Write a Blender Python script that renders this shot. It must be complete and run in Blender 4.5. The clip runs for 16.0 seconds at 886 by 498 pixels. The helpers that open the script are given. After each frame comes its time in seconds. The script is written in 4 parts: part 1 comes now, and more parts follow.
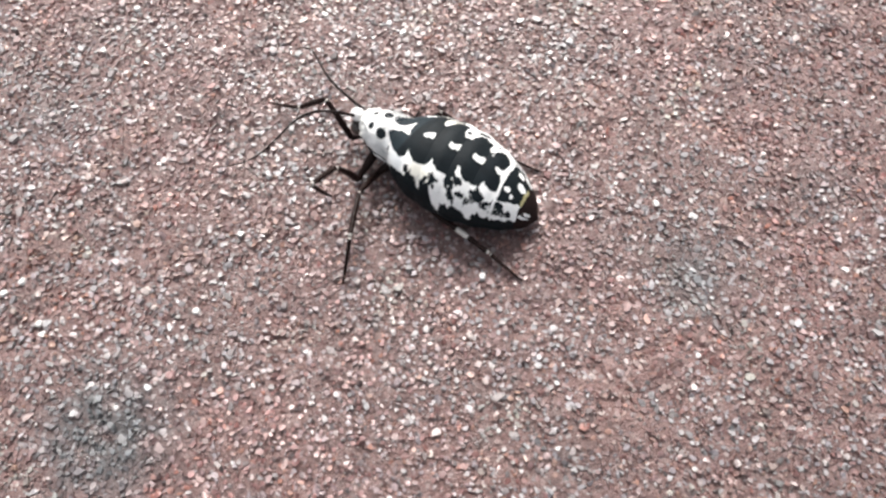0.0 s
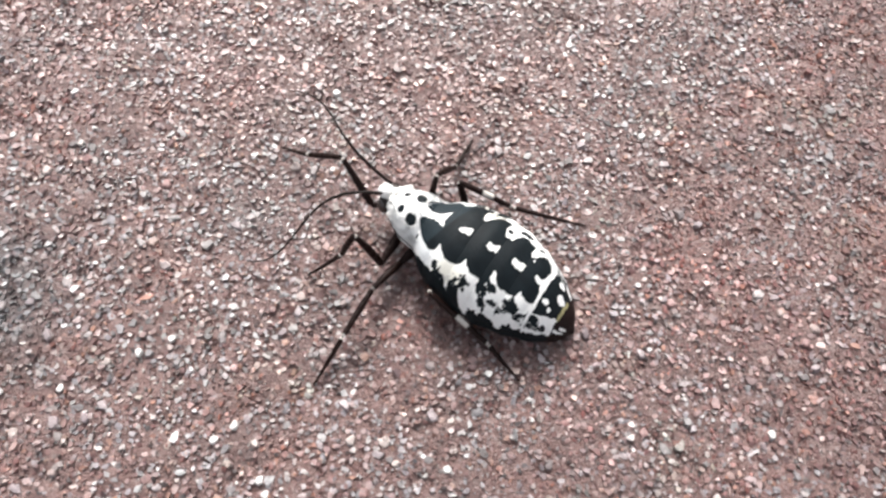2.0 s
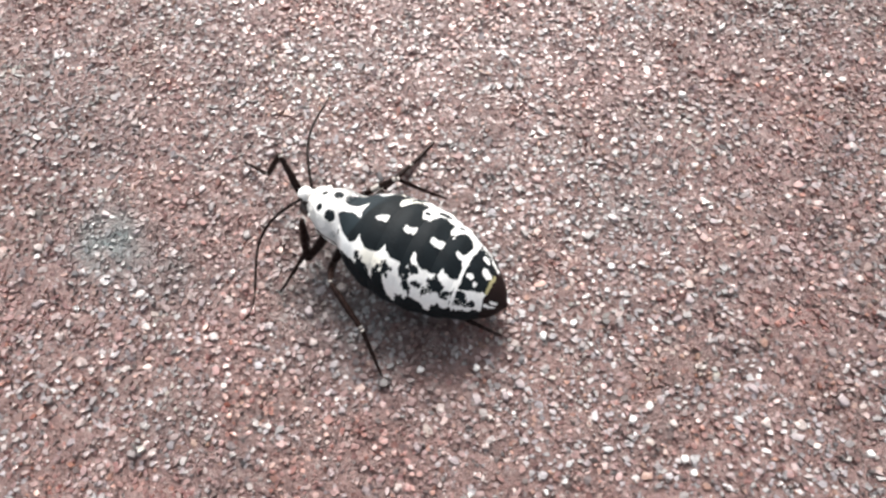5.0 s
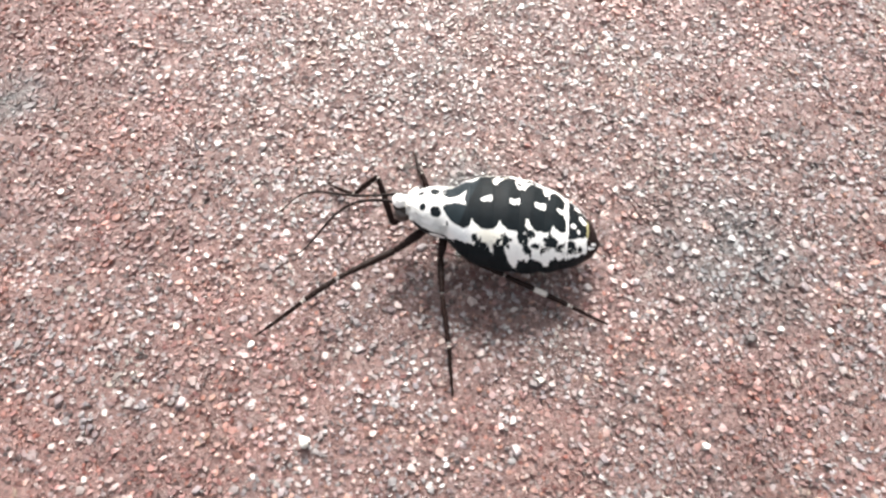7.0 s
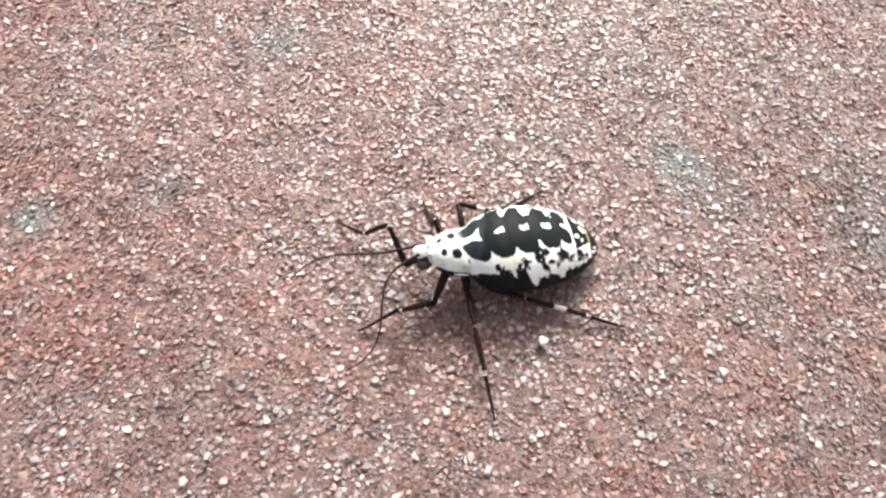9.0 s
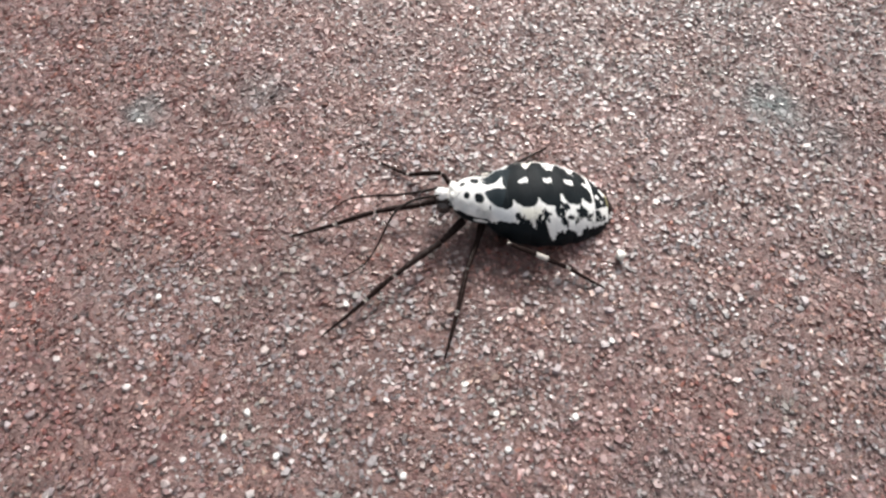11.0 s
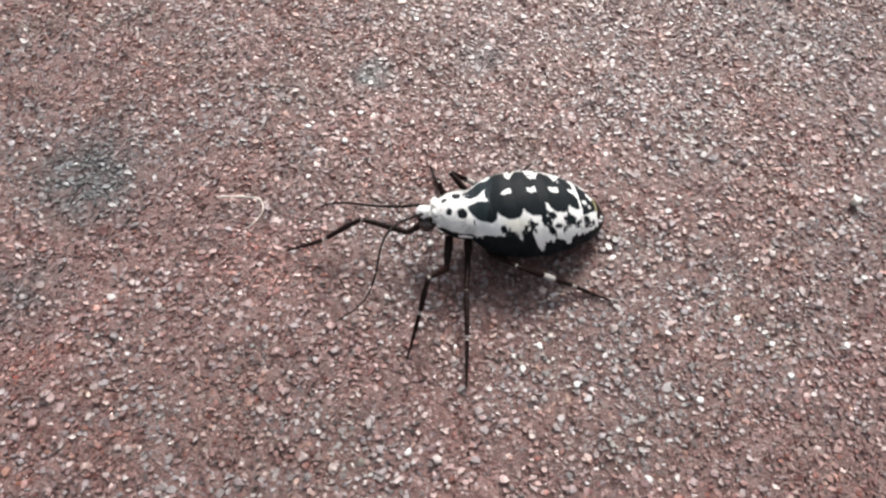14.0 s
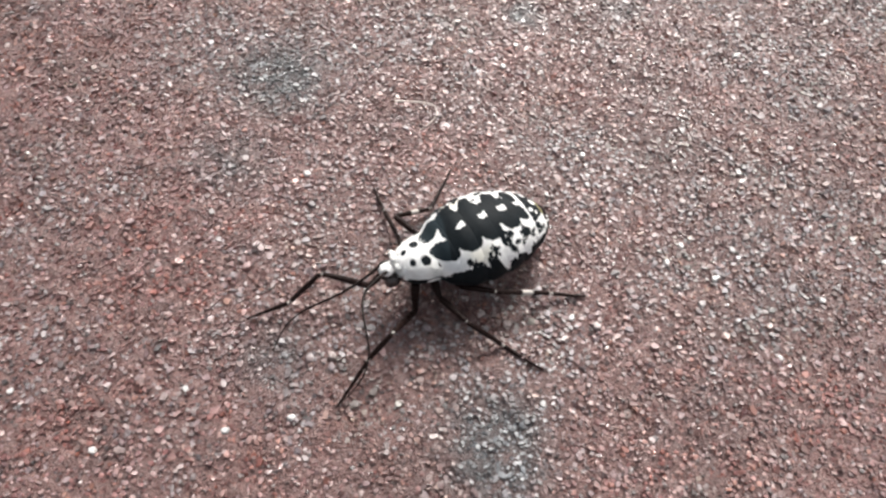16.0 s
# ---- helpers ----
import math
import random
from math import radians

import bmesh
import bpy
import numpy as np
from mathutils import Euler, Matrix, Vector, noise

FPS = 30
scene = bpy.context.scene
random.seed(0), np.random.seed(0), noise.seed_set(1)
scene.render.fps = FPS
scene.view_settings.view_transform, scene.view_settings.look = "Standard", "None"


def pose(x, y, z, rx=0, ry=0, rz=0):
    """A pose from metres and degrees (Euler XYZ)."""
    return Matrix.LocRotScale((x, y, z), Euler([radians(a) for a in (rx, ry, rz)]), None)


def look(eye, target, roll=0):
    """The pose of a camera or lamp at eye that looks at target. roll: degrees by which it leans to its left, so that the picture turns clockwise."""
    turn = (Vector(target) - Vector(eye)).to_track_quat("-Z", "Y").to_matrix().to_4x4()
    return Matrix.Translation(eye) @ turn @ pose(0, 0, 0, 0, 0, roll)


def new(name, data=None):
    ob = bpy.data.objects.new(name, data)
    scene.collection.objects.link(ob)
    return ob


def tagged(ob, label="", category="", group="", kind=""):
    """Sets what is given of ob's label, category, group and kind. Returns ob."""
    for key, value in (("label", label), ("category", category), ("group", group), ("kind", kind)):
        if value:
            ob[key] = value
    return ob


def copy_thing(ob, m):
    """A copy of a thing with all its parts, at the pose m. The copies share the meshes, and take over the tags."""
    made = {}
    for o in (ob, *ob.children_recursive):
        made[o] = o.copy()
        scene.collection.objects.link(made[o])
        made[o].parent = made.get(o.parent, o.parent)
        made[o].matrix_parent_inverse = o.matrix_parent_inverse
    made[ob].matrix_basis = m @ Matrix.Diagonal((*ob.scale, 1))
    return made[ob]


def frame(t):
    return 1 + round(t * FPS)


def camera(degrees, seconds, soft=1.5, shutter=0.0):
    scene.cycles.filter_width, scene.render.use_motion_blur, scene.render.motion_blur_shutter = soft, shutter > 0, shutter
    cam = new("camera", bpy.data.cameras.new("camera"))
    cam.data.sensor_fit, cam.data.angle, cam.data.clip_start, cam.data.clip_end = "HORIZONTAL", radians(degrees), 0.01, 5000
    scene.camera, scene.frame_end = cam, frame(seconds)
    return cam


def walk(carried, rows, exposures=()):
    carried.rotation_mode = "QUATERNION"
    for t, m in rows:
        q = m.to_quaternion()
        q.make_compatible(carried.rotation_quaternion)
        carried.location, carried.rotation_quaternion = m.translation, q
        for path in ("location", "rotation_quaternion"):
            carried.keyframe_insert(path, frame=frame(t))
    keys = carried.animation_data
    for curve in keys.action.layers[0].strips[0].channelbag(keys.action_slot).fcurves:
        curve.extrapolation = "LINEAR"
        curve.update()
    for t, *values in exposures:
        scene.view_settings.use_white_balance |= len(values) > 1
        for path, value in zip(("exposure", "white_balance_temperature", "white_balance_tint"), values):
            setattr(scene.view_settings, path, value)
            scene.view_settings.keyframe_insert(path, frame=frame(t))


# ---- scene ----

# All lengths below are in millimetres and scaled by MM where they enter the scene.
MM = 0.001
cam = camera(65.0, 16.0, soft=2.6)
PATH = [
    (0, (0.00, -28.90, 38.53), (-0.00, -6.72, -17.22), -4.00),
    (0.5, (-3.41, -22.16, 36.96), (-3.15, 0.79, -18.48), -2.65),
    (1, (-8.13, -21.58, 35.74), (-6.54, 1.32, -19.70), 0.87),
    (1.5, (-11.38, -20.51, 35.63), (-7.52, 2.23, -19.76), 6.22),
    (2, (-16.04, -19.72, 35.90), (-13.14, 3.63, -19.29), 4.65),
    (2.5, (-18.01, -19.69, 35.76), (-15.27, 3.99, -19.30), 5.11),
    (3, (-24.11, -20.16, 35.88), (-21.46, 4.13, -18.93), 4.58),
    (3.5, (-31.76, -21.29, 36.11), (-26.68, 3.25, -18.41), 10.32),
    (3.7, (-31.83, -21.26, 35.39), (-27.75, 3.34, -19.18), 7.83),
    (5.8, (-44.18, -23.94, 39.47), (-46.06, 2.58, -14.32), -5.16),
    (6, (-48.69, -24.80, 40.56), (-49.08, 0.98, -13.62), -2.01),
    (6.5, (-51.62, -26.28, 40.64), (-51.88, 0.00, -13.30), 0.15),
    (7, (-57.18, -26.60, 39.38), (-57.61, -0.16, -14.48), 1.90),
    (7.5, (-61.10, -29.82, 41.03), (-62.33, -2.56, -12.40), 2.55),
    (8, (-63.45, -31.53, 41.41), (-65.04, -3.79, -11.77), 2.63),
    (8.5, (-66.88, -35.73, 40.95), (-68.64, -7.04, -11.72), 3.80),
    (9, (-69.74, -37.28, 41.79), (-72.46, -7.98, -10.50), 4.73),
    (9.5, (-70.02, -41.47, 39.78), (-73.79, -11.64, -12.15), 4.81),
    (9.7, (-70.36, -43.63, 39.33), (-73.90, -13.40, -12.38), 6.57),
    (11.8, (-69.06, -44.29, 39.03), (-79.16, -15.72, -12.75), -3.48),
    (12, (-70.72, -44.90, 38.84), (-80.30, -15.81, -12.76), -2.40),
    (12.5, (-73.58, -48.78, 40.20), (-81.64, -19.04, -11.28), 0.37),
    (13, (-75.59, -49.10, 40.24), (-83.51, -19.08, -11.11), 0.85),
    (13.5, (-80.12, -50.32, 38.68), (-87.71, -20.62, -12.90), 0.33),
    (14, (-85.70, -53.04, 39.20), (-92.50, -23.23, -12.42), 2.02),
    (14.5, (-87.17, -55.03, 39.93), (-94.30, -24.82, -11.42), 3.17),
    (15, (-88.60, -57.43, 39.98), (-95.70, -27.28, -11.41), 3.89),
    (15.5, (-91.94, -64.10, 39.93), (-99.01, -33.39, -11.13), 5.84),
    (16, (-93.06, -65.79, 39.84), (-100.44, -34.99, -11.12), 6.46),
]
walk(cam, [(t, look(Vector(e) * MM, Vector(g) * MM, r)) for t, e, g, r in PATH],
     exposures=[(0.0, 1.01, 6520, 10), (3.7, 1.01, 6520, 10), (5.8, 1.14, 6620, 10), (7.0, 1.34, 6720, 10), (9.3, 1.26, 6900, 10), (9.8, 1.07, 6800, 10), (11.8, 0.6, 6560, 10), (16.0, 0.62, 6560, 10)])

# ---- light: bright hazy sky, soft sun from behind and to one side ----
SUN_AZ, SUN_EL = -3.0, 44.0          # degrees from +y towards +x; height
world = bpy.data.worlds.new("sky")
scene.world = world
world.use_nodes = True
wn = world.node_tree
sky = wn.nodes.new("ShaderNodeTexSky")
sky.sky_type = "NISHITA"
sky.sun_disc = False
sky.sun_elevation, sky.sun_rotation = radians(SUN_EL), radians(SUN_AZ)
sky.air_density, sky.dust_density, sky.ozone_density = 1.0, 4.0, 1.0
wn.nodes["Background"].inputs["Strength"].default_value = 0.12
haze = wn.nodes.new("ShaderNodeHueSaturation")      # thin cloud takes most of the blue out of the sky
haze.inputs["Saturation"].default_value = 0.3
wn.links.new(sky.outputs[0], haze.inputs["Color"])
wn.links.new(haze.outputs[0], wn.nodes["Background"].inputs["Color"])
sun = new("sun", bpy.data.lights.new("sun", "SUN"))
sun.data.energy, sun.data.angle, sun.data.color = 2.85, radians(22), (1.0, 0.97, 0.94)
to_sun = Vector((math.sin(radians(SUN_AZ)) * math.cos(radians(SUN_EL)), math.cos(radians(SUN_AZ)) * math.cos(radians(SUN_EL)), math.sin(radians(SUN_EL))))
sun.matrix_world = look(to_sun * 2.0, (0, 0, 0))


# ---- materials ----
def material(name, rough=0.6, spec=0.4):
    m = bpy.data.materials.new(name)
    m.use_nodes = True
    p = m.node_tree.nodes["Principled BSDF"]
    p.inputs["Roughness"].default_value = rough
    p.inputs["Specular IOR Level"].default_value = spec
    return m, m.node_tree, p


def node(tree, kind, **values):
    n = tree.nodes.new(kind)
    for key, value in values.items():
        n.inputs[key.replace("_", " ")].default_value = value
    return n


def noise_at(tree, scale, detail=3.0, rough=0.6):
    co = tree.nodes.new("ShaderNodeTexCoord")
    n = node(tree, "ShaderNodeTexNoise", Scale=scale, Detail=detail, Roughness=rough)
    tree.links.new(co.outputs["Object"], n.inputs["Vector"])
    return n


def ramp(tree, source, stops):
    r = tree.nodes.new("ShaderNodeValToRGB")
    while len(r.color_ramp.elements) < len(stops):
        r.color_ramp.elements.new(0.5)
    for e, (at, colour) in zip(r.color_ramp.elements, stops):
        e.position, e.color = at, (*colour, 1.0)
    tree.links.new(source, r.inputs["Fac"])
    return r


def mixed(tree, kind, fac, a, b):
    m = tree.nodes.new("ShaderNodeMix")
    m.data_type, m.blend_type = "RGBA", kind
    for socket, value in ((m.inputs["Factor"], fac), (m.inputs["A"], a), (m.inputs["B"], b)):
        if isinstance(value, (int, float)):
            socket.default_value = value
        elif isinstance(value, tuple):
            socket.default_value = (*value, 1.0)
        else:
            tree.links.new(value, socket)
    return m.outputs["Result"]


def bumped(tree, p, source, height, strength=1.0):
    b = node(tree, "ShaderNodeBump", Strength=strength, Distance=height)
    tree.links.new(source, b.inputs["Height"])
    tree.links.new(b.outputs["Normal"], p.inputs["Normal"])


def painted(name, rough, spec, grain, amount, height, coat=0.0):
    """A material whose colour comes from the mesh's own colours, with fine mottling and relief."""
    m, tree, p = material(name, rough, spec)
    a = tree.nodes.new("ShaderNodeAttribute")
    a.attribute_name = "tone"
    n = noise_at(tree, grain)
    shade = ramp(tree, n.outputs["Fac"], [(0.25, (1 - amount,) * 3), (0.75, (1.0,) * 3)])
    tree.links.new(mixed(tree, "MULTIPLY", 1.0, a.outputs["Color"], shade.outputs["Color"]), p.inputs["Base Color"])
    bumped(tree, p, n.outputs["Fac"], height)
    p.inputs["Coat Weight"].default_value = coat
    p.inputs["Coat Roughness"].default_value = 0.4
    return m


SCALES = painted("wing_scale_covering", 0.55, 0.1, 9000.0, 0.16, 0.00003)
LIMB = painted("dark_limb_scales", 0.4, 0.1, 12000.0, 0.4, 0.00002)
GRAIN = painted("sand_grain", 0.34, 1.0, 7000.0, 0.5, 0.00006, coat=0.55)
_t = GRAIN.node_tree
_isle = _t.nodes.new("ShaderNodeNewGeometry")        # some grains are polished, most are dull
_t.links.new(ramp(_t, _isle.outputs["Random Per Island"], [(0.0, (0.62,) * 3), (0.7, (0.46,) * 3), (1.0, (0.2,) * 3)]).outputs["Color"], _t.nodes["Principled BSDF"].inputs["Roughness"])

STONE = painted("paving_stone", 0.5, 0.9, 7000.0, 0.45, 0.00006, coat=0.4)
_t = STONE.node_tree
_info = _t.nodes.new("ShaderNodeObjectInfo")        # no two stones quite alike
_p = _t.nodes["Principled BSDF"]
_was = _p.inputs["Base Color"].links[0].from_socket
_t.links.new(mixed(_t, "MULTIPLY", 1.0, _was, ramp(_t, _info.outputs["Random"], [(0.0, (0.72, 0.62, 0.6)), (0.5, (0.95, 0.88, 0.86)), (1.0, (1.1, 1.08, 1.05))]).outputs["Color"]), _p.inputs["Base Color"])

EYE, _t, _p = material("eye", 0.25, 0.6)
_n = noise_at(_t, 30000.0, 1.0)
_t.links.new(ramp(_t, _n.outputs["Fac"], [(0.3, (0.02, 0.016, 0.014)), (0.7, (0.07, 0.055, 0.05))]).outputs["Color"], _p.inputs["Base Color"])

MORTAR, _t, _p = material("red_concrete", 0.5, 0.7)
_big, _mid, _fine = noise_at(_t, 120.0, 3.0), noise_at(_t, 1500.0, 4.0), noise_at(_t, 6000.0, 3.0, 0.7)
_c = ramp(_t, _mid.outputs["Fac"], [(0.3, (0.138, 0.069, 0.061)), (0.5, (0.212, 0.112, 0.099)), (0.7, (0.275, 0.183, 0.167))])
_g = ramp(_t, _fine.outputs["Fac"], [(0.3, (0.54, 0.54, 0.54)), (0.7, (1.0, 1.0, 1.0))])
_s = ramp(_t, _big.outputs["Fac"], [(0.35, (0.8, 0.82, 0.82)), (0.65, (1.05, 1.0, 0.98))])
_m = mixed(_t, "MULTIPLY", 1.0, _c.outputs["Color"], _g.outputs["Color"])
_a = _t.nodes.new("ShaderNodeAttribute")
_a.attribute_name = "tone"
_m = mixed(_t, "MULTIPLY", 1.0, _m, _s.outputs["Color"])
_t.links.new(mixed(_t, "MULTIPLY", 1.0, _m, _a.outputs["Color"]), _p.inputs["Base Color"])
bumped(_t, _p, _fine.outputs["Fac"], 0.0002)

THREAD, _t, _p = material("plant_fibre", 0.6, 0.3)
_n = noise_at(_t, 4000.0)
_t.links.new(ramp(_t, _n.outputs["Fac"], [(0.3, (0.62, 0.54, 0.47)), (0.7, (0.80, 0.72, 0.66))]).outputs["Color"], _p.inputs["Base Color"])


# ---- mesh helpers ----
def mesh_object(name, points, faces, mat, parent=None, label="", tone=None, smooth=True):
    """points in millimetres; faces: an array of triangles or quads, or a list; tone: a colour for each point."""
    me = bpy.data.meshes.new(name)
    points = np.asarray(points, dtype=np.float32) * MM
    if isinstance(faces, np.ndarray):
        n, k = faces.shape
        me.vertices.add(len(points))
        me.vertices.foreach_set("co", points.ravel())
        me.loops.add(n * k)
        me.loops.foreach_set("vertex_index", faces.astype(np.int32).ravel())
        me.polygons.add(n)
        me.polygons.foreach_set("loop_start", np.arange(0, n * k, k, dtype=np.int32))
        me.update(calc_edges=True)
    else:
        me.from_pydata([tuple(map(float, p)) for p in points], [], faces)
    if smooth:
        me.shade_smooth()
    else:
        me.shade_flat()
    if tone is not None:
        at = me.color_attributes.new("tone", "FLOAT_COLOR", "POINT")
        at.data.foreach_set("color", np.c_[tone, np.ones(len(tone))].astype(np.float32).ravel())
    me.materials.append(mat)
    ob = new(name, me)
    if parent:
        ob.parent = parent
    if label:
        ob["label"] = label
    return ob


def grid_faces(rows, cols, wrap=True):
    """Quads of a lattice of rows x cols points; wrap: the columns close on themselves."""
    r, c = np.meshgrid(np.arange(rows - 1), np.arange(cols if wrap else cols - 1), indexing="ij")
    d = (c + 1) % cols
    return np.stack([r * cols + c, (r + 1) * cols + c, (r + 1) * cols + d, r * cols + d], -1).reshape(-1, 4)


def tube(centres, radii, sides=12):
    """A round tapering tube about a line of centres (in its x-z plane or free), closed by tiny ends."""
    centres, radii = np.asarray(centres, float), np.asarray(radii, float)
    along = np.gradient(centres, axis=0)
    along /= np.linalg.norm(along, axis=1)[:, None]
    side = np.cross(along, (0.0, 1.0, 0.0))
    side /= np.linalg.norm(side, axis=1)[:, None]
    other = np.cross(along, side)
    a = np.linspace(0, 2 * np.pi, sides, endpoint=False)
    ring = side[:, None] * np.cos(a)[None, :, None] + other[:, None] * np.sin(a)[None, :, None]
    return (centres[:, None] + radii[:, None, None] * ring).reshape(-1, 3), grid_faces(len(centres), sides)


def wavy(points, scale, seed=0.0):
    """Smooth noise in -1..1 at points given in millimetres."""
    return np.array([noise.noise(Vector((p[0] * scale + seed, p[1] * scale - seed, p[2] * scale))) for p in points])


_LATTICE = np.random.default_rng(77).uniform(-1, 1, (8, 256, 256))


def cloud(x, y, scale, seed=0):
    """Smooth noise in -1..1 over the plane, for whole arrays; scale: waves per millimetre."""
    u, v = np.asarray(x, float) * scale + 512.0, np.asarray(y, float) * scale + 512.0
    i, j = np.floor(u).astype(int), np.floor(v).astype(int)
    f, g = u - i, v - j
    f, g = f * f * f * (f * (f * 6 - 15) + 10), g * g * g * (g * (g * 6 - 15) + 10)
    t = _LATTICE[seed % 8]
    a, b, c, d = t[i % 256, j % 256], t[(i + 1) % 256, j % 256], t[i % 256, (j + 1) % 256], t[(i + 1) % 256, (j + 1) % 256]
    return (a * (1 - f) + b * f) * (1 - g) + (c * (1 - f) + d * f) * g


# ---- ground ----
def relief(x, y):
    """Unevenness of the worn paving, in millimetres."""
    return 0.09 * cloud(x, y, 0.42, 1) + 0.07 * cloud(x, y, 0.95, 2)


def crags(x, y):
    """Pits and crumbs of the cement between the grains."""
    return 0.13 * cloud(x, y, 1.9, 3) - 0.1 * np.abs(cloud(x, y, 1.3, 4)) + 0.02


def brown_at(x, y):
    """A hand-wide stretch of the paving that is browner than the rest."""
    return np.exp(-((x + 12.0) / 63.0) ** 4 - ((y + 10.0) / 80.0) ** 4)


def build_ground():
    far = 70.0 * 1.6 ** np.arange(0, 14)
    xs = np.concatenate([-150.0 - far[::-1], np.arange(-150.0, 48.0, 0.33), 48.0 + far])
    ys = np.concatenate([-78.0 - far[::-1], np.arange(-78.0, 24.0, 0.33), 24.0 + far])
    X, Y = np.meshgrid(xs, ys, indexing="ij")
    near = (X > -151) & (X < 49) & (Y > -79) & (Y < 25)
    Z = np.where(near, relief(X, Y) + crags(X, Y) - 0.045, -0.06)
    pts = np.stack([X.ravel(), Y.ravel(), Z.ravel()], -1)
    ob = mesh_object("ground", pts, grid_faces(len(xs), len(ys), wrap=False)[:, ::-1], MORTAR,
                     tone=(1 + brown_at(pts[:, 0], pts[:, 1])[:, None] * np.array([-0.02, 0.07, 0.09]))
                     * (1 - stain_at(pts[:, 0], pts[:, 1])[:, None] * np.array([0.5, 0.28, 0.2]))
                     * (1 + stain_at(pts[:, 0], pts[:, 1], LICHEN)[:, None] * np.array([-0.25, 0.35, 0.47])))
    tagged(ob, "rough red-brown concrete paving with embedded sand", "ground", kind="structure")
    return ob


# grey stains in the concrete: x, y, radius, strength
STAINS = [(-39.4, -6.5, 4.6, 0.65), (-19.3, -23.1, 3.6, 0.85), (14.6, -16.1, 2.6, 0.5), (-100.4, -16.4, 1.8, 0.3),
          (-92.4, -12.5, 1.9, 0.5), (-115.9, -31.4, 3.4, 0.85), (-115.8, -40.3, 2.6, 0.5), (-91.6, -53.2, 3.4, 0.95), (-105.9, -53.0, 2.2, 0.5),
          (-60.2, -33.5, 3.0, 0.4), (-51.9, -5.2, 2.4, 0.38), (-88.0, 3.5, 2.6, 0.4), (-25.1, -2.0, 1.8, 0.3), (22.4, -11.5, 2.6, 0.3)]
# pale grey-green crusts of lichen between the grains: x, y, radius, strength
LICHEN = [(-55.6, -3.3, 2.1, 0.85), (-99.9, -16.9, 1.5, 0.65), (-88.3, 2.4, 1.7, 0.45)]


def stain_at(x, y, table=STAINS):
    wob = 0.75 + 0.5 * np.sin(x * 1.7 + 2.0 * np.sin(y * 1.1)) * np.sin(y * 1.9 + 1.3 * np.sin(x * 0.9))
    amount = np.zeros_like(x)
    for sx, sy, r, k in table:
        d2 = ((x - sx) ** 2 + (y - sy) ** 2) / r ** 2
        amount = np.maximum(amount, k * np.exp(-d2 ** 1.3 * 0.9) * np.clip(wob + 0.2, 0.5, 1.1))
    return np.clip(1.3 * amount, 0, 1)


BALL = bmesh.new()
bmesh.ops.create_icosphere(BALL, subdivisions=2, radius=1.0)
BALL_P, BALL_F = np.array([v.co[:] for v in BALL.verts]), np.array([[v.index for v in f.verts] for f in BALL.faces])
BALL.free()
# sand colours: lilac grey, white, grey, red brown, near black, orange, pink, pale
SAND = np.array([(0.315, 0.266, 0.279), (0.51, 0.472, 0.466), (0.21, 0.183, 0.184), (0.205, 0.079, 0.068), (0.05, 0.033, 0.03), (0.36, 0.165, 0.105), (0.33, 0.195, 0.185), (0.45, 0.385, 0.365)])


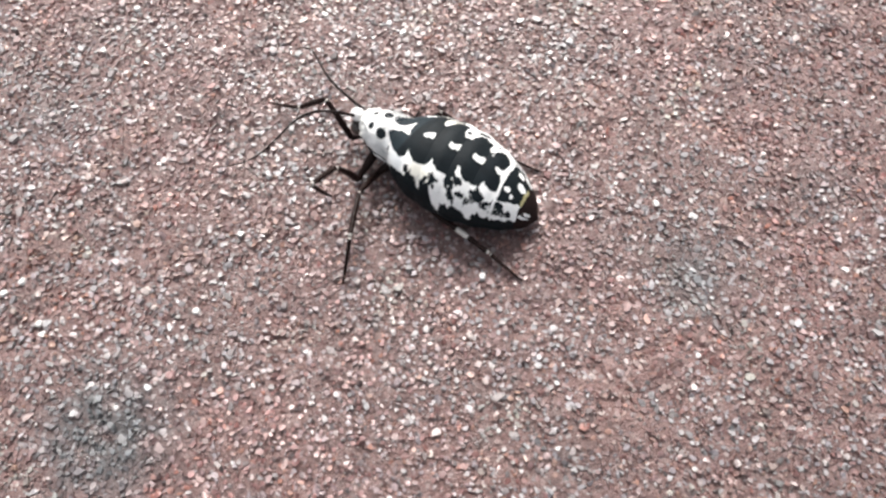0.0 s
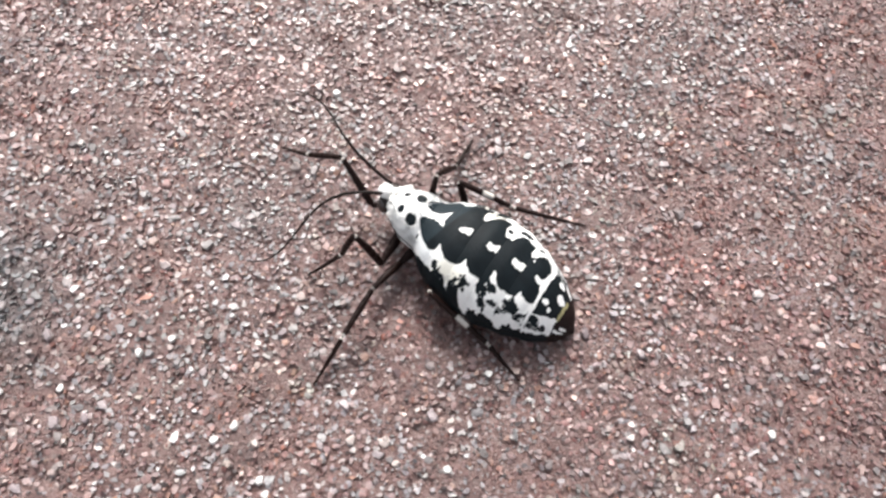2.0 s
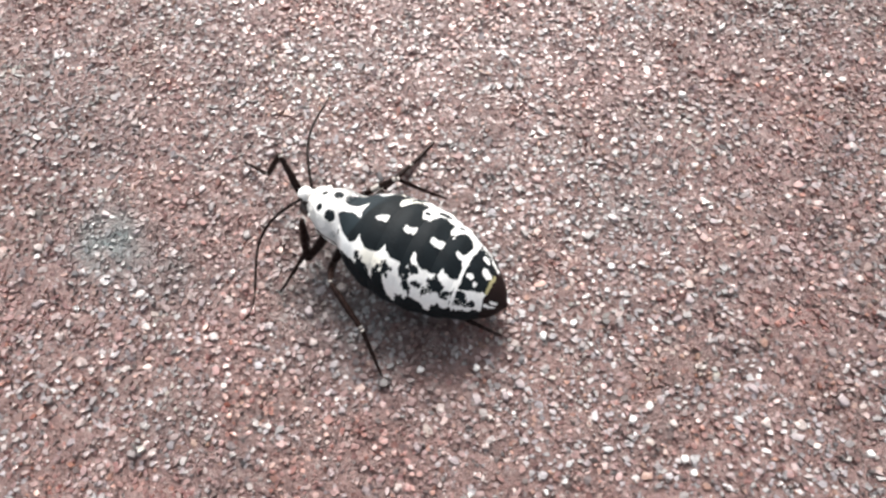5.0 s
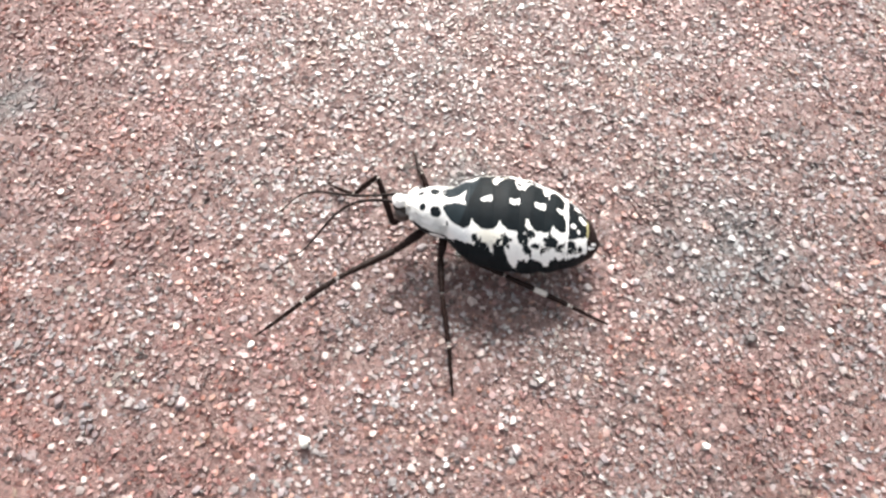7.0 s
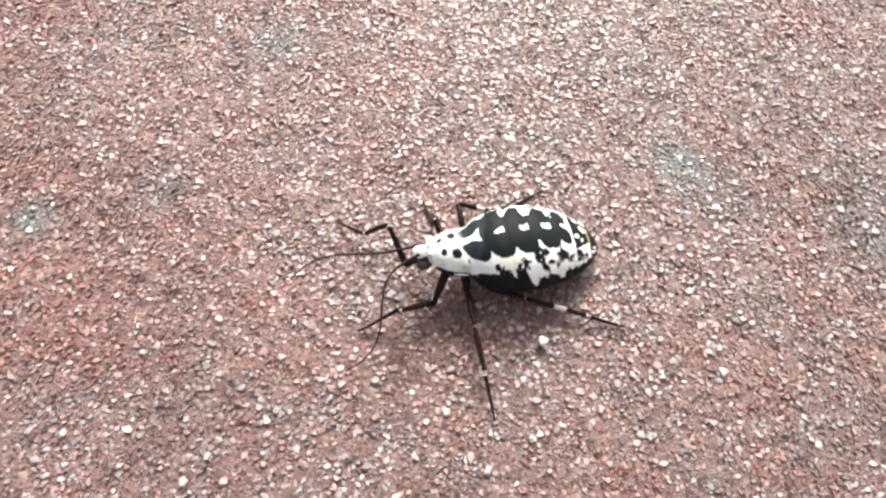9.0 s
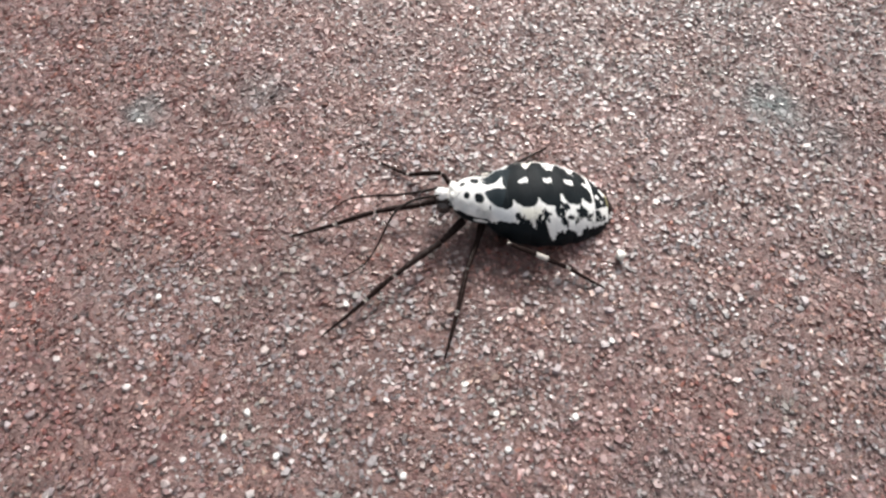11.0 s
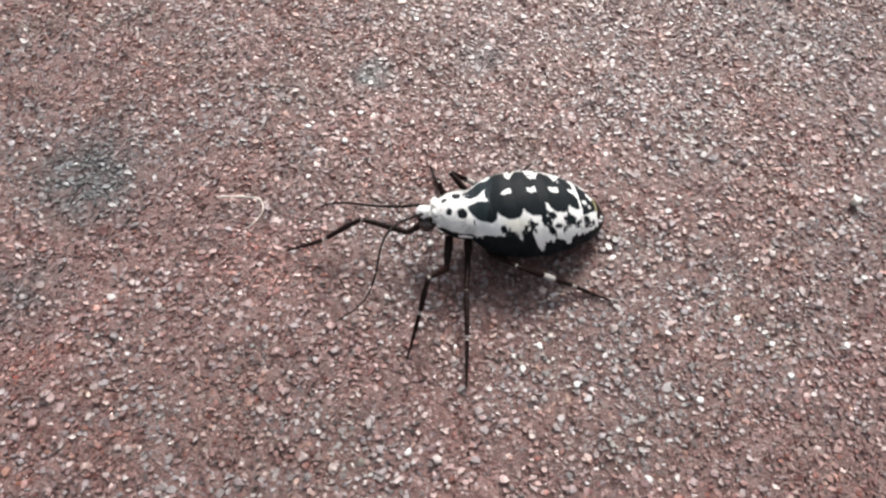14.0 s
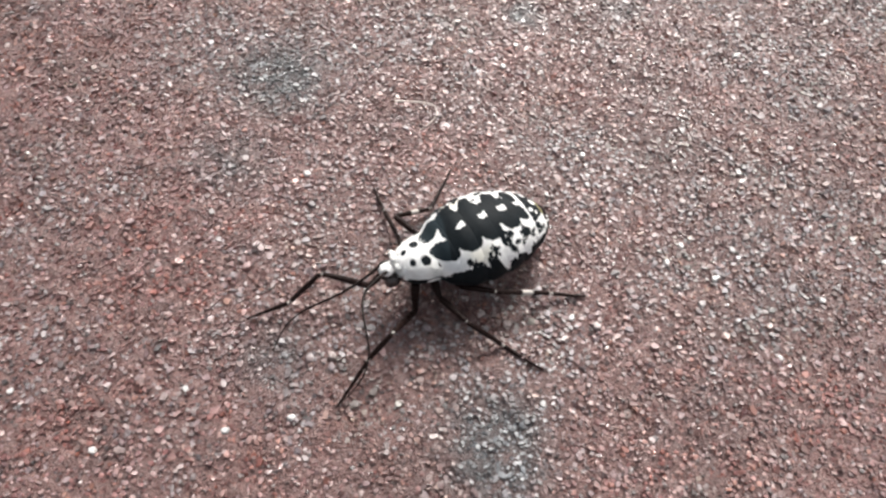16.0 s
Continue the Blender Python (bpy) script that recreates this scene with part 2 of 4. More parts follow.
def sand_layer(rng, per_mm2, small, large, sides, shares, crown, rise, calm):
    """Flat-topped angular chips, packed on a shaken grid and cemented at slightly different heights and tilts."""
    x0, x1, y0, y1 = -150.0, 48.0, -78.0, 24.0
    n = int((x1 - x0) * (y1 - y0) * per_mm2)
    cols = int(math.sqrt(n * (x1 - x0) / (y1 - y0)))
    i = np.arange(n)
    step = (x1 - x0) / cols
    x = x0 + (i % cols + 0.5 * ((i // cols) % 2)) * step + rng.uniform(-0.45, 0.45, n) * step
    y = y0 + (i // cols) * step + rng.uniform(-0.45, 0.45, n) * step
    low = np.interp(x, [-150, -95, -45, -10, 48], [-76, -68, -34, -34, -34])
    high = np.interp(x, [-150, -90, -40, 10, 48], [6, 22, 22, 16, 10])
    keep = (y > low) & (y < high)
    x, y = x[keep], y[keep]
    n = len(x)
    d = small + (large - small) * rng.beta(1.5, 2.0, n)
    ang = (np.arange(sides) + rng.uniform(-0.36, 0.36, (n, sides))) * 2 * np.pi / sides + rng.uniform(0, 6.3, (n, 1))
    rad = 0.5 * d[:, None] * rng.uniform(0.66, 1.26, (n, sides))
    stretch, turn = rng.uniform(0.0, 0.42, n)[:, None], rng.uniform(0, 6.3, n)[:, None]
    rad = rad * (1 + stretch * np.cos(2 * (ang - turn)))
    shrink = rng.uniform(0.74, 0.95, (n, 1))
    top = rise * d[:, None] * rng.uniform(0.6, 1.4, (n, 1))
    slope, way = np.abs(rng.normal(0, 0.3, n))[:, None], rng.uniform(0, 6.3, n)[:, None]
    outer = np.stack([rad * np.cos(ang), rad * np.sin(ang), np.full((n, sides), -0.3)], -1)
    inner = np.stack([rad * shrink * np.cos(ang), rad * shrink * np.sin(ang), top * 0.9 + rad * shrink * slope * np.cos(ang - way)], -1)
    cap = np.stack([rng.normal(0, 0.08, n) * d, rng.normal(0, 0.08, n) * d, top[:, 0]], -1)[:, None]
    p = np.concatenate([outer, inner, cap], 1)
    p += np.stack([x, y, relief(x, y) + 0.45 * crags(x, y) + rng.normal(crown, 0.04, n)], -1)[:, None]
    k = np.arange(sides)
    k1 = (k + 1) % sides
    base_f = np.concatenate([np.stack([k, k1, sides + k1], -1), np.stack([k, sides + k1, sides + k], -1), np.stack([sides + k, sides + k1, np.full(sides, 2 * sides)], -1)])
    tone = SAND[rng.choice(len(SAND), n, p=shares)]
    tone = (0.88 * tone + 0.12 * SAND[rng.choice(len(SAND), n, p=shares)]) * rng.uniform(0.82, 1.15, (n, 1))
    tone = tone * (1 - calm) + tone.mean(0) * calm
    hue = cloud(x, y, 0.13, 5) + 0.7 * cloud(x, y, 0.4, 6)
    red = np.clip(0.44 - 0.22 * brown_at(x, y) + 0.85 * hue + rng.normal(0, 0.2, n), 0, 1)[:, None]
    tone = tone * (1 - red) + tone * np.array([1.02, 0.69, 0.645]) * red
    tone = tone * (1 + 0.25 * cloud(x, y, 0.3, 7) + 0.12 * cloud(x, y, 0.07, 0))[:, None]
    # rust-stained and grey-green clumps a millimetre or two across
    rust = np.clip(3.0 * (0.6 * cloud(x, y, 0.2, 0) + 0.8 * cloud(x, y, 0.75, 1) - np.interp(x, [-80, -50], [0.1, 0.27])), 0, 1)[:, None] * rng.uniform(0.3, 1.0, (n, 1))
    tone = tone * (1 - rust) + tone * np.array([0.9, 0.46, 0.31]) * rust
    moss = np.clip(3.0 * (0.5 * cloud(x, y, 0.25, 3) + 0.8 * cloud(x, y, 0.6, 4) - 0.42), 0, 1)[:, None] * rng.uniform(0.2, 0.8, (n, 1))
    tone = tone * (1 - moss) + tone * np.array([0.86, 0.9, 0.72]) * moss
    tone = tone * (1 + brown_at(x, y)[:, None] * np.array([-0.02, 0.035, 0.04]))
    s = stain_at(x, y)[:, None]
    grey = tone.mean(1, keepdims=True) * np.array([0.72, 0.75, 0.78])
    tone = tone * (1 - s) + grey * s
    crust = stain_at(x, y, LICHEN)[:, None]
    tone = tone * (1 - crust) + np.array([0.218, 0.232, 0.23]) * rng.uniform(0.75, 1.2, (n, 1)) * crust
    tone = np.clip(tone, 0.01, 0.85) * 0.86
    f = (base_f[None] + (np.arange(n) * p.shape[1])[:, None, None]).reshape(-1, 3)
    return p.reshape(-1, 3), f, np.repeat(tone, p.shape[1], axis=0)


def build_sand():
    rng = np.random.default_rng(4)
    layers = [sand_layer(rng, 0.34, 0.42, 0.66, 7, [0.30, 0.12, 0.18, 0.08, 0.01, 0.03, 0.12, 0.16], -0.04, 0.17, 0.0),
              sand_layer(rng, 6.4, 0.24, 0.47, 6, [0.25, 0.055, 0.11, 0.25, 0.05, 0.04, 0.14, 0.105], -0.045, 0.15, 0.0),
              sand_layer(rng, 9.5, 0.16, 0.3, 3, [0.13, 0.09, 0.08, 0.34, 0.15, 0.05, 0.10, 0.06], -0.03, 0.3, 0.0),
              sand_layer(rng, 0.8, 0.12, 0.34, 5, [0.0, 0.0, 0.0, 0.3, 0.6, 0.1, 0.0, 0.0], 0.0, 0.22, 0.0)]
    pts, faces, tones, k = [], [], [], 0
    for p, f, c in layers:
        pts.append(p), faces.append(f + k), tones.append(c)
        k += len(p)
    ob = mesh_object("sand_grains", np.concatenate(pts), np.concatenate(faces), GRAIN, tone=np.concatenate(tones), smooth=False)
    tagged(ob, "pink, grey and white sand grains set in the concrete", "sand", kind="stuff")


def build_stones(ground):
    """The larger single stones of the paving along the way that the moth takes: twelve shapes, laid again and again."""
    rng = np.random.default_rng(31)
    shapes = []
    for k in range(12):
        sides = 7 + k % 3
        ang = (np.arange(sides) + rng.uniform(-0.36, 0.36, sides)) * 2 * np.pi / sides
        rad = 0.27 * rng.uniform(0.72, 1.22, sides) * (1 + rng.uniform(0, 0.3) * np.cos(2 * ang))
        ring = [(1.0, -0.3), (0.97, 0.02), (0.72, 0.085)]
        p = np.concatenate([np.stack([rad * c * np.cos(ang), rad * c * np.sin(ang), h + rng.normal(0, 0.012, sides) * (h > 0)], -1) for c, h in ring])
        p = np.concatenate([p, [[0.02, 0.01, 0.1]]])
        i = np.arange(sides)
        j = (i + 1) % sides
        f = np.concatenate([np.stack(t, -1) for a in (0, sides) for t in ((i + a, j + a, j + a + sides), (i + a, j + a + sides, i + a + sides))]
                           + [np.stack([i + 2 * sides, j + 2 * sides, np.full(sides, 3 * sides)], -1)])
        tone = SAND[[0, 7, 2, 0, 6, 1, 0, 7, 2, 6, 0, 7][k]] * rng.uniform(0.85, 1.05)
        shapes.append((p, f, np.repeat(tone[None], len(p), 0)))
    made = {}
    for n in range(300):
        x = -112.0 + 118.0 * (n + rng.uniform(0, 1)) / 300
        y = np.interp(x, [-112, -96, -66, -45, 6], [-44, -38, -16, -6, -9]) + rng.uniform(-13, 11)
        k = n % 12
        if k not in made:
            p, f, tone = shapes[k]
            ob = mesh_object("stone", p, f, STONE, ground, tone=tone, smooth=False)
            made[k] = ob.data
        else:
            ob = new("stone", made[k])
            ob.parent = ground
        size = rng.uniform(0.75, 1.2)
        ob.matrix_basis = pose(x * MM, y * MM, (relief(x, y) + 0.04) * MM, rng.normal(0, 7), rng.normal(0, 7), rng.uniform(0, 360)) @ Matrix.Scale(size, 4)


def grain_mesh(name, rng, size, colour):
    """An angular grain with a flattened top, standing on z = 0."""
    p = BALL_P * (1 + rng.uniform(-0.1, 0.1, (len(BALL_P), 1)))
    for _ in range(9):
        way = rng.normal(0, 1, 3) * np.array([1, 1, 0.6])
        way /= np.linalg.norm(way)
        over = np.maximum(p @ way - rng.uniform(0.55, 0.75), 0)
        p = p - over[:, None] * way
    p[:, 2] = np.minimum(p[:, 2], 0.5)
    p = p * np.array(size) / 2
    p[:, 2] -= p[:, 2].min()
    tone = np.clip(np.array(colour) * rng.uniform(0.85, 1.1, (len(p), 1)), 0, 0.88)
    return p, tone


# bright single grains that stand out on the paving: x, y
BRIGHT = [(-14.6, -16.4), (-20.2, 6.1), (-22.1, 2.7), (-9.9, 6.8), (-1.7, 2.5), (-37.0, -11.6), (-26.1, -14.5), (-25.1, -13.8), (-23.4, -17.1),
          (-23.7, -16.4), (-30.3, -9.8), (-28.6, -9.2), (2.2, -15.5), (13.1, -11.6), (-34.0, -11.5), (-42.5, 9.3), (-83.5, -35.5), (-69.7, -31.7),
          (-65.3, -30.7), (-76.2, -41.7), (-99.7, -20.7), (-100.0, -23.5), (-102.9, -23.0), (-80.3, -27.5), (-99.8, -17.7), (-103.3, -55.7),
          (-109.8, -56.3), (-112.8, -61.2), (-106.5, -57.7), (-12.1, -11.7), (-42.3, -18.7), (-68.5, -14.1), (-64.1, -25.5), (-47.3, -23.2),
          (-89.4, -43.7), (-98.4, -10.0), (-73.8, -36.4), (-84.2, -37.2), (-68.6, -33.5), (-80.9, -37.4), (-111.8, -26.1), (-119.0, -59.8),
          (-91.8, -30.2)]
# dark grit: x, y, length
DARK = [(-38.9, -12.3, 1.0), (-82.4, -26.8, 0.7), (-81.4, -26.1, 0.6), (-44.7, -17.7, 0.6), (-127.7, -22.2, 0.8), (-112.6, -54.6, 0.8)]


def build_loose_grains():
    rng = np.random.default_rng(9)
    first = []
    for w, d, h in ((0.56, 0.5, 0.44), (0.64, 0.5, 0.42), (0.5, 0.46, 0.44)):
        p, tone = grain_mesh("quartz_grain", rng, (w, d, h), (0.74, 0.71, 0.68))
        first.append((p, tone))
    made = []
    for i, (x, y) in enumerate(BRIGHT):
        if i < 3:
            ob = mesh_object("quartz_grain", first[i][0], BALL_F, GRAIN, tone=first[i][1], smooth=False)
            tagged(ob, "bright white quartz grain lying in the paving", "grain", group="bright grains in the paving")
            made.append(ob)
            ob.matrix_basis = pose(x * MM, y * MM, (relief(x, y) - 0.16) * MM, 0, 0, 40 * i)
        else:
            copy_thing(made[i % 3], pose(x * MM, y * MM, (relief(x, y) - 0.16) * MM, 0, 0, 67 * i))
    p, tone = grain_mesh("pebble", rng, (0.9, 0.8, 1.3), (0.88, 0.84, 0.76))
    ob = mesh_object("pebble", p, BALL_F, GRAIN, tone=tone)
    tagged(ob, "cream white pebble standing out of the paving", "pebble")
    ob.matrix_basis = pose(-64.6 * MM, -19.6 * MM, (relief(-64.6, -19.6) - 0.16) * MM, 6, 4, 20)
    for x, y, size in DARK:
        p, tone = grain_mesh("grit", rng, (size, size * 0.62, size * 0.45), (0.045, 0.03, 0.028) if size > 0.75 else (0.09, 0.025, 0.018))
        ob = mesh_object("grit", p, BALL_F, GRAIN, tone=tone, smooth=False)
        tagged(ob, "dark crumb of grit on the paving" if size > 0.75 else "dark red-brown crumb of grit on the paving", "grit", group="dark grit on the paving")
        ob.matrix_basis = pose(x * MM, y * MM, (relief(x, y) - 0.06) * MM, 0, 0, x * 9)


def build_fibre():
    u = np.linspace(0, 1, 40)
    x = -106.6 + 3.6 * np.sin(u * 2.0) - 0.5 * np.clip(u - 0.7, 0, 1) * 3
    y = -30.6 + 0.35 * np.sin(u * 4.0) - 2.1 * np.clip(u - 0.5, 0, 1) ** 1.3 * 2.0
    z = 0.25 + 0.45 * np.sin(u * 3.1)
    p, f = tube(np.stack([x, y, z], -1), 0.075 * (1 - 0.5 * u) * (1 + 0.25 * np.sin(u * 31.0)), 8)
    ob = mesh_object("plant_fibre", p, f, THREAD)
    tagged(ob, "thin pale curled plant fibre lying on the paving", "fibre")


# ---- the moth: body frame x towards the head, y to its left, z up, origin on the ground ----
XS = np.array([6.05, 5.7, 5.2, 4.5, 3.9, 3.4, 2.9, 2.4, 1.5, 0.3, -1.2, -2.6, -3.8, -4.7, -5.3, -5.75])
HALF = np.array([0.35, 0.82, 1.22, 1.47, 1.56, 1.58, 2.15, 2.45, 2.78, 2.95, 2.9, 2.55, 2.05, 1.45, 0.9, 0.1])
MIDZ = np.array([3.25, 3.2, 3.1, 2.95, 2.85, 2.7, 2.6, 2.5, 2.42, 2.32, 2.12, 1.85, 1.55, 1.25, 1.0, 0.85])
MIDY = 0.32      # the body leans a little to its left
TOPZ = np.array([0.35, 0.85, 1.2, 1.45, 1.5, 1.42, 1.8, 2.05, 2.33, 2.45, 2.35, 2.1, 1.7, 1.2, 0.8, 0.1])
LOWZ = np.array([0.3, 0.7, 1.0, 1.15, 1.2, 1.2, 1.7, 1.95, 2.1, 2.1, 1.92, 1.6, 1.25, 0.9, 0.6, 0.1])
SEGMENTS = (2.42, 0.98, -0.48, -1.95, -3.12, -4.4)


def smooth_profile(x, table):
    """The table's values at x, rounded over a third of a millimetre."""
    steps = np.linspace(-0.32, 0.32, 9)
    return sum(np.interp(x + s, XS[::-1], table[::-1]) for s in steps) / len(steps)


def ellipse(x, arc, cx, cphi, rx, rphi):
    return ((x - cx) / rx) ** 2 + ((arc - cphi) / rphi) ** 2 < 1.0


# black blotches on both sides of the back: x, degrees from the midline (left is positive), half length, half width, slant
BLOTCHES = [(3.02, 20.5, 0.78, 19.0, -0.012), (3.2, -31.5, 0.78, 20.5, 0.012),
            (1.6, 8.0, 0.9, 26.0, -0.012), (1.66, -17.0, 0.98, 33.0, 0.004), (0.02, 8.0, 0.82, 23.0, -0.012), (0.18, -16.0, 0.8, 30.0, 0.004),
            (-1.58, 6.0, 0.76, 20.5, -0.012), (-1.42, -17.0, 0.72, 26.0, 0.004), (-2.72, 5.0, 0.52, 17.0, -0.012), (-2.66, -20.0, 0.5, 23.0, 0.004)]
# white flecks along the midline: x of the blunt rear end and of the tip, degrees, half width, how blunt the tip is
FLECKS = [(1.12, 1.78, -4.0, 5.0, 0.15), (-0.46, 0.16, -3.2, 4.6, 0.45), (-1.98, -1.3, -6.3, 5.6, 0.6), (-3.25, -2.68, -9.0, 6.5, 0.3)]
# loose dark spots on the flanks
SPOTS = [(1.87, 50, 0.15, 5.0), (0.13, 44, 0.12, 5.5), (0.45, 45, 0.13, 3.5), (-0.75, 37, 0.30, 7.0), (-0.72, 28, 0.13, 6.0), (-1.22, 30, 0.16, 4.5),
         (-1.13, 50, 0.28, 6.0), (-2.10, 49, 0.15, 5.5), (-2.48, 37, 0.38, 6.5), (-2.62, 43, 0.2, 4.0), (-2.18, 24, 0.10, 6.0), (-3.56, 40, 0.24, 6.0), (-3.95, 50, 0.16, 5.0),
         (-3.05, 46, 0.2, 5.0), (-3.62, 52, 0.26, 5.0), (-4.3, 46, 0.2, 6.0), (-1.65, 44, 0.14, 4.0)]
# where the dark flank begins: x, degrees
FLANK_X = [-4.5, -3.6, -3.2, -2.9, -2.55, -2.2, -2.0, -1.6, -1.3, -0.66, -0.5, -0.4, -0.24, -0.1, 0.0, 0.06, 0.5, 0.68, 0.76, 0.9, 1.0, 1.3, 1.6, 1.9, 2.1, 2.5, 3.0, 3.5]
FLANK_A = [58, 66, 66, 61, 65, 76, 70, 65, 64, 69, 75, 82, 85, 76, 60, 47, 46, 50, 64, 64, 53, 50, 51, 56, 59, 61, 68, 79]


def body_tone(x, phi, wob, wob2):
    """Black and white pattern of the scales; phi: degrees from the back's midline, positive on the left side."""
    a = np.abs(phi)
    p, q = phi + 2.3 * wob2, x + 0.06 * wob
    dark = np.zeros(x.shape, bool)
    for cx, cphi, rx, rphi, slant in BLOTCHES:
        u, v = q - cx - slant * (p - cphi), p - cphi
        dark |= np.abs(u / rx) ** 2.4 + np.abs(v / rphi) ** 2.4 < 1 + 0.1 * wob2
    # the band that joins the blotches, from the first ring's seam to the white line
    dark |= (x < 2.42 + 0.012 * phi) & (x > 2.0) & (p < 24) & (p > -34)
    dark |= (x < 2.2) & (x > -3.1) & (p < np.interp(x, [-2.6, 0.5], [11, 18])) & (p > np.interp(x, [-2.6, 0.5], [-22, -26]))
    for rear, tip, mid, half, blunt in FLECKS:
        u = (x - rear + 0.05 * wob) / (tip - rear)
        dark &= ~((u > 0) & (u < 1) & (np.abs(p - mid - 3 * (u - 0.5)) < half * (1 - (1 - blunt) * u)))
    # white bays on the right edge of the band
    for cx, cphi, rx, rphi in ((0.98, -37, 0.2, 8), (-0.42, -35, 0.26, 10), (-2.02, -35, 0.18, 9)):
        dark &= ~(((q - cx) / rx) ** 2 + ((p - cphi) / rphi) ** 2 < 1)
    dark |= ellipse(q, p, -0.4, -34, 0.16, 4)
    dark |= ellipse(q, a, 1.0, 52, 0.3, 3) & (phi < 0)
    # last ring before the tip, with three white flecks
    dark |= (q < -3.42) & (x > -4.7) & (p < np.interp(x, [-4.6, -3.5], [18, 31]) + 6 * wob) & (p > -46)
    dark &= ~(ellipse(q, p, -3.72, 7, 0.15, 4.5) | ellipse(q, p, -4.36, -15, 0.26, 8) | ellipse(q, p, -4.0, -36, 0.2, 6) | ellipse(q, p, -4.05, 14, 0.1, 4))
    # loose spots and flanks
    for cx, cphi, rx, rphi in SPOTS:
        dark |= ellipse(x + 0.2 * wob, a + 6.0 * wob2, cx, cphi, 1.22 * rx, 1.22 * rphi) & ((phi > 0) | (cphi > 48))
    dark |= (x < 3.5) & (a > np.interp(x + 0.012 * (a - 65), FLANK_X, FLANK_A) + 6.0 * wob2)
    # thorax: four dots, a dark crease at its rear edge, dark sides with a white streak
    for cx, cphi, rx, rphi in ((5.02, 22.5, 0.21, 9.5), (4.23, 27.5, 0.31, 12.0), (5.18, -19, 0.19, 8.5), (4.42, -23, 0.28, 11.5)):
        dark |= ellipse(x + 0.04 * wob, p, cx, cphi, rx, rphi)
    dark |= ellipse(q, a, 3.55, 47, 0.06, 8) | ellipse(q, a, 3.9, 62, 0.12, 4)
    dark |= (x > 3.45) & (a > np.interp(x, [3.5, 4.5, 5.2, 5.8], [80, 79, 76, 74]) + 3 * wob) & ~ellipse(x + 0.1 * wob, a, 4.08, 91, 0.5, 6.5)
    # thin white line that closes the band, tip
    dark &= ~((np.abs(x + 3.32 + 0.0014 * (phi + 4)) < 0.075) & (a < 58))
    tip = q < -4.72
    dark |= tip & ~(ellipse(q, p, -5.15, 32, 0.16, 6) | ellipse(q, p, -4.9, 44, 0.12, 5) | ellipse(q, p, -5.1, 47, 0.2, 3.5))
    white = np.array([0.86, 0.855, 0.83]) * (1 - 0.07 * np.clip(wob, 0, 1))[..., None]
    smoke = np.exp(-((x - 2.75) / 0.62) ** 4 - ((a - 50) / 15) ** 4)[..., None]
    cream = np.exp(-((x - 1.0) / 0.85) ** 4 - ((a - 46) / 13) ** 4)[..., None]
    white = white * (1 - smoke * np.array([0.2, 0.17, 0.14])) * (1 - cream * np.array([0.1, 0.12, 0.2]))
    soot = np.array([0.0062, 0.0095, 0.0115]) * (1 + np.where((x > 2.42 + 0.012 * phi) & (x < 3.9), 1.3, 0.0) + 0.25 * wob)[..., None]
    tone = np.where(dark[..., None], soot, white)
    gold = (q > -4.76) & (q < -4.63) & (phi > -30) & (phi < 20)
    tone[gold] = (0.34, 0.31, 0.16)
    tone[tip & dark & ~gold] = (0.013, 0.007, 0.0065)
    return tone


def body_shell(name, x0, x1, rows, cols, moth, label):
    x = np.linspace(x0, x1, rows)
    phi = np.linspace(-180, 180, cols, endpoint=False)
    X, F = np.meshgrid(x, phi, indexing="ij")
    R = np.radians(F)
    half, mid, top, low = (smooth_profile(X, t) for t in (HALF, MIDZ, TOPZ, LOWZ))
    end = np.sqrt(np.clip((x0 - X if x0 > 4 else X - x1) / 0.35 + 0.02, 0, 1))
    crease = sum(np.exp(-((X - s) / 0.07) ** 2) for s in SEGMENTS)
    crease = crease + 2.2 * np.exp(-((X - 5.58) / 0.05) ** 2) + 1.8 * np.exp(-((X - 5.36 - 0.08 * np.cos(R)) / 0.05) ** 2) + 2.0 * np.exp(-((X - 3.6) / 0.09) ** 2)
    swell = 1 + 0.012 * np.cos((X - 1.68) / 1.45 * 2 * np.pi) - 0.008 * crease
    k = swell * end
    Y, Z = MIDY + half * np.sin(R) * k, mid + np.where(np.cos(R) > 0, top, low) * np.cos(R) * k
    pts = np.stack([X, Y, Z], -1).reshape(-1, 3)
    wob = (0.6 * wavy(pts, 1.5, 3.0) + 0.6 * wavy(pts, 3.4, 7.0)).reshape(X.shape) * 1.6
    wob2 = (0.5 * wavy(pts, 2.2, 21.0) + 0.6 * wavy(pts, 5.5, 11.0)).reshape(X.shape) * 1.6
    fine = wavy(pts, 11.0, 2.0).reshape(X.shape)
    wob, wob2 = wob + 0.15 * fine, wob2 + 0.27 * fine
    tone = body_tone(X, F, np.clip(wob, -1, 1), np.clip(wob2, -1, 1)).reshape(-1, 3)
    return mesh_object(name, pts, grid_faces(rows, cols)[:, ::-1], SCALES, moth, label, tone=tone)


def blob(name, centre, size, mat, moth, label, colour, rough=0.0, seed=1):
    rng = np.random.default_rng(seed)
    ball = bmesh.new()
    bmesh.ops.create_icosphere(ball, subdivisions=4, radius=1.0)
    p = np.array([v.co[:] for v in ball.verts])
    f = np.array([[v.index for v in q.verts] for q in ball.faces])
    ball.free()
    p = p * (1 + rough * wavy(p, 2.5, seed)[:, None] + rough * 0.5 * rng.uniform(-1, 1, (len(p), 1)))
    p = p * np.array(size) + np.array(centre)
    tone = colour(p) if callable(colour) else np.repeat(np.array([colour]), len(p), 0)
    return mesh_object(name, p, f, mat, moth, label, tone=tone)


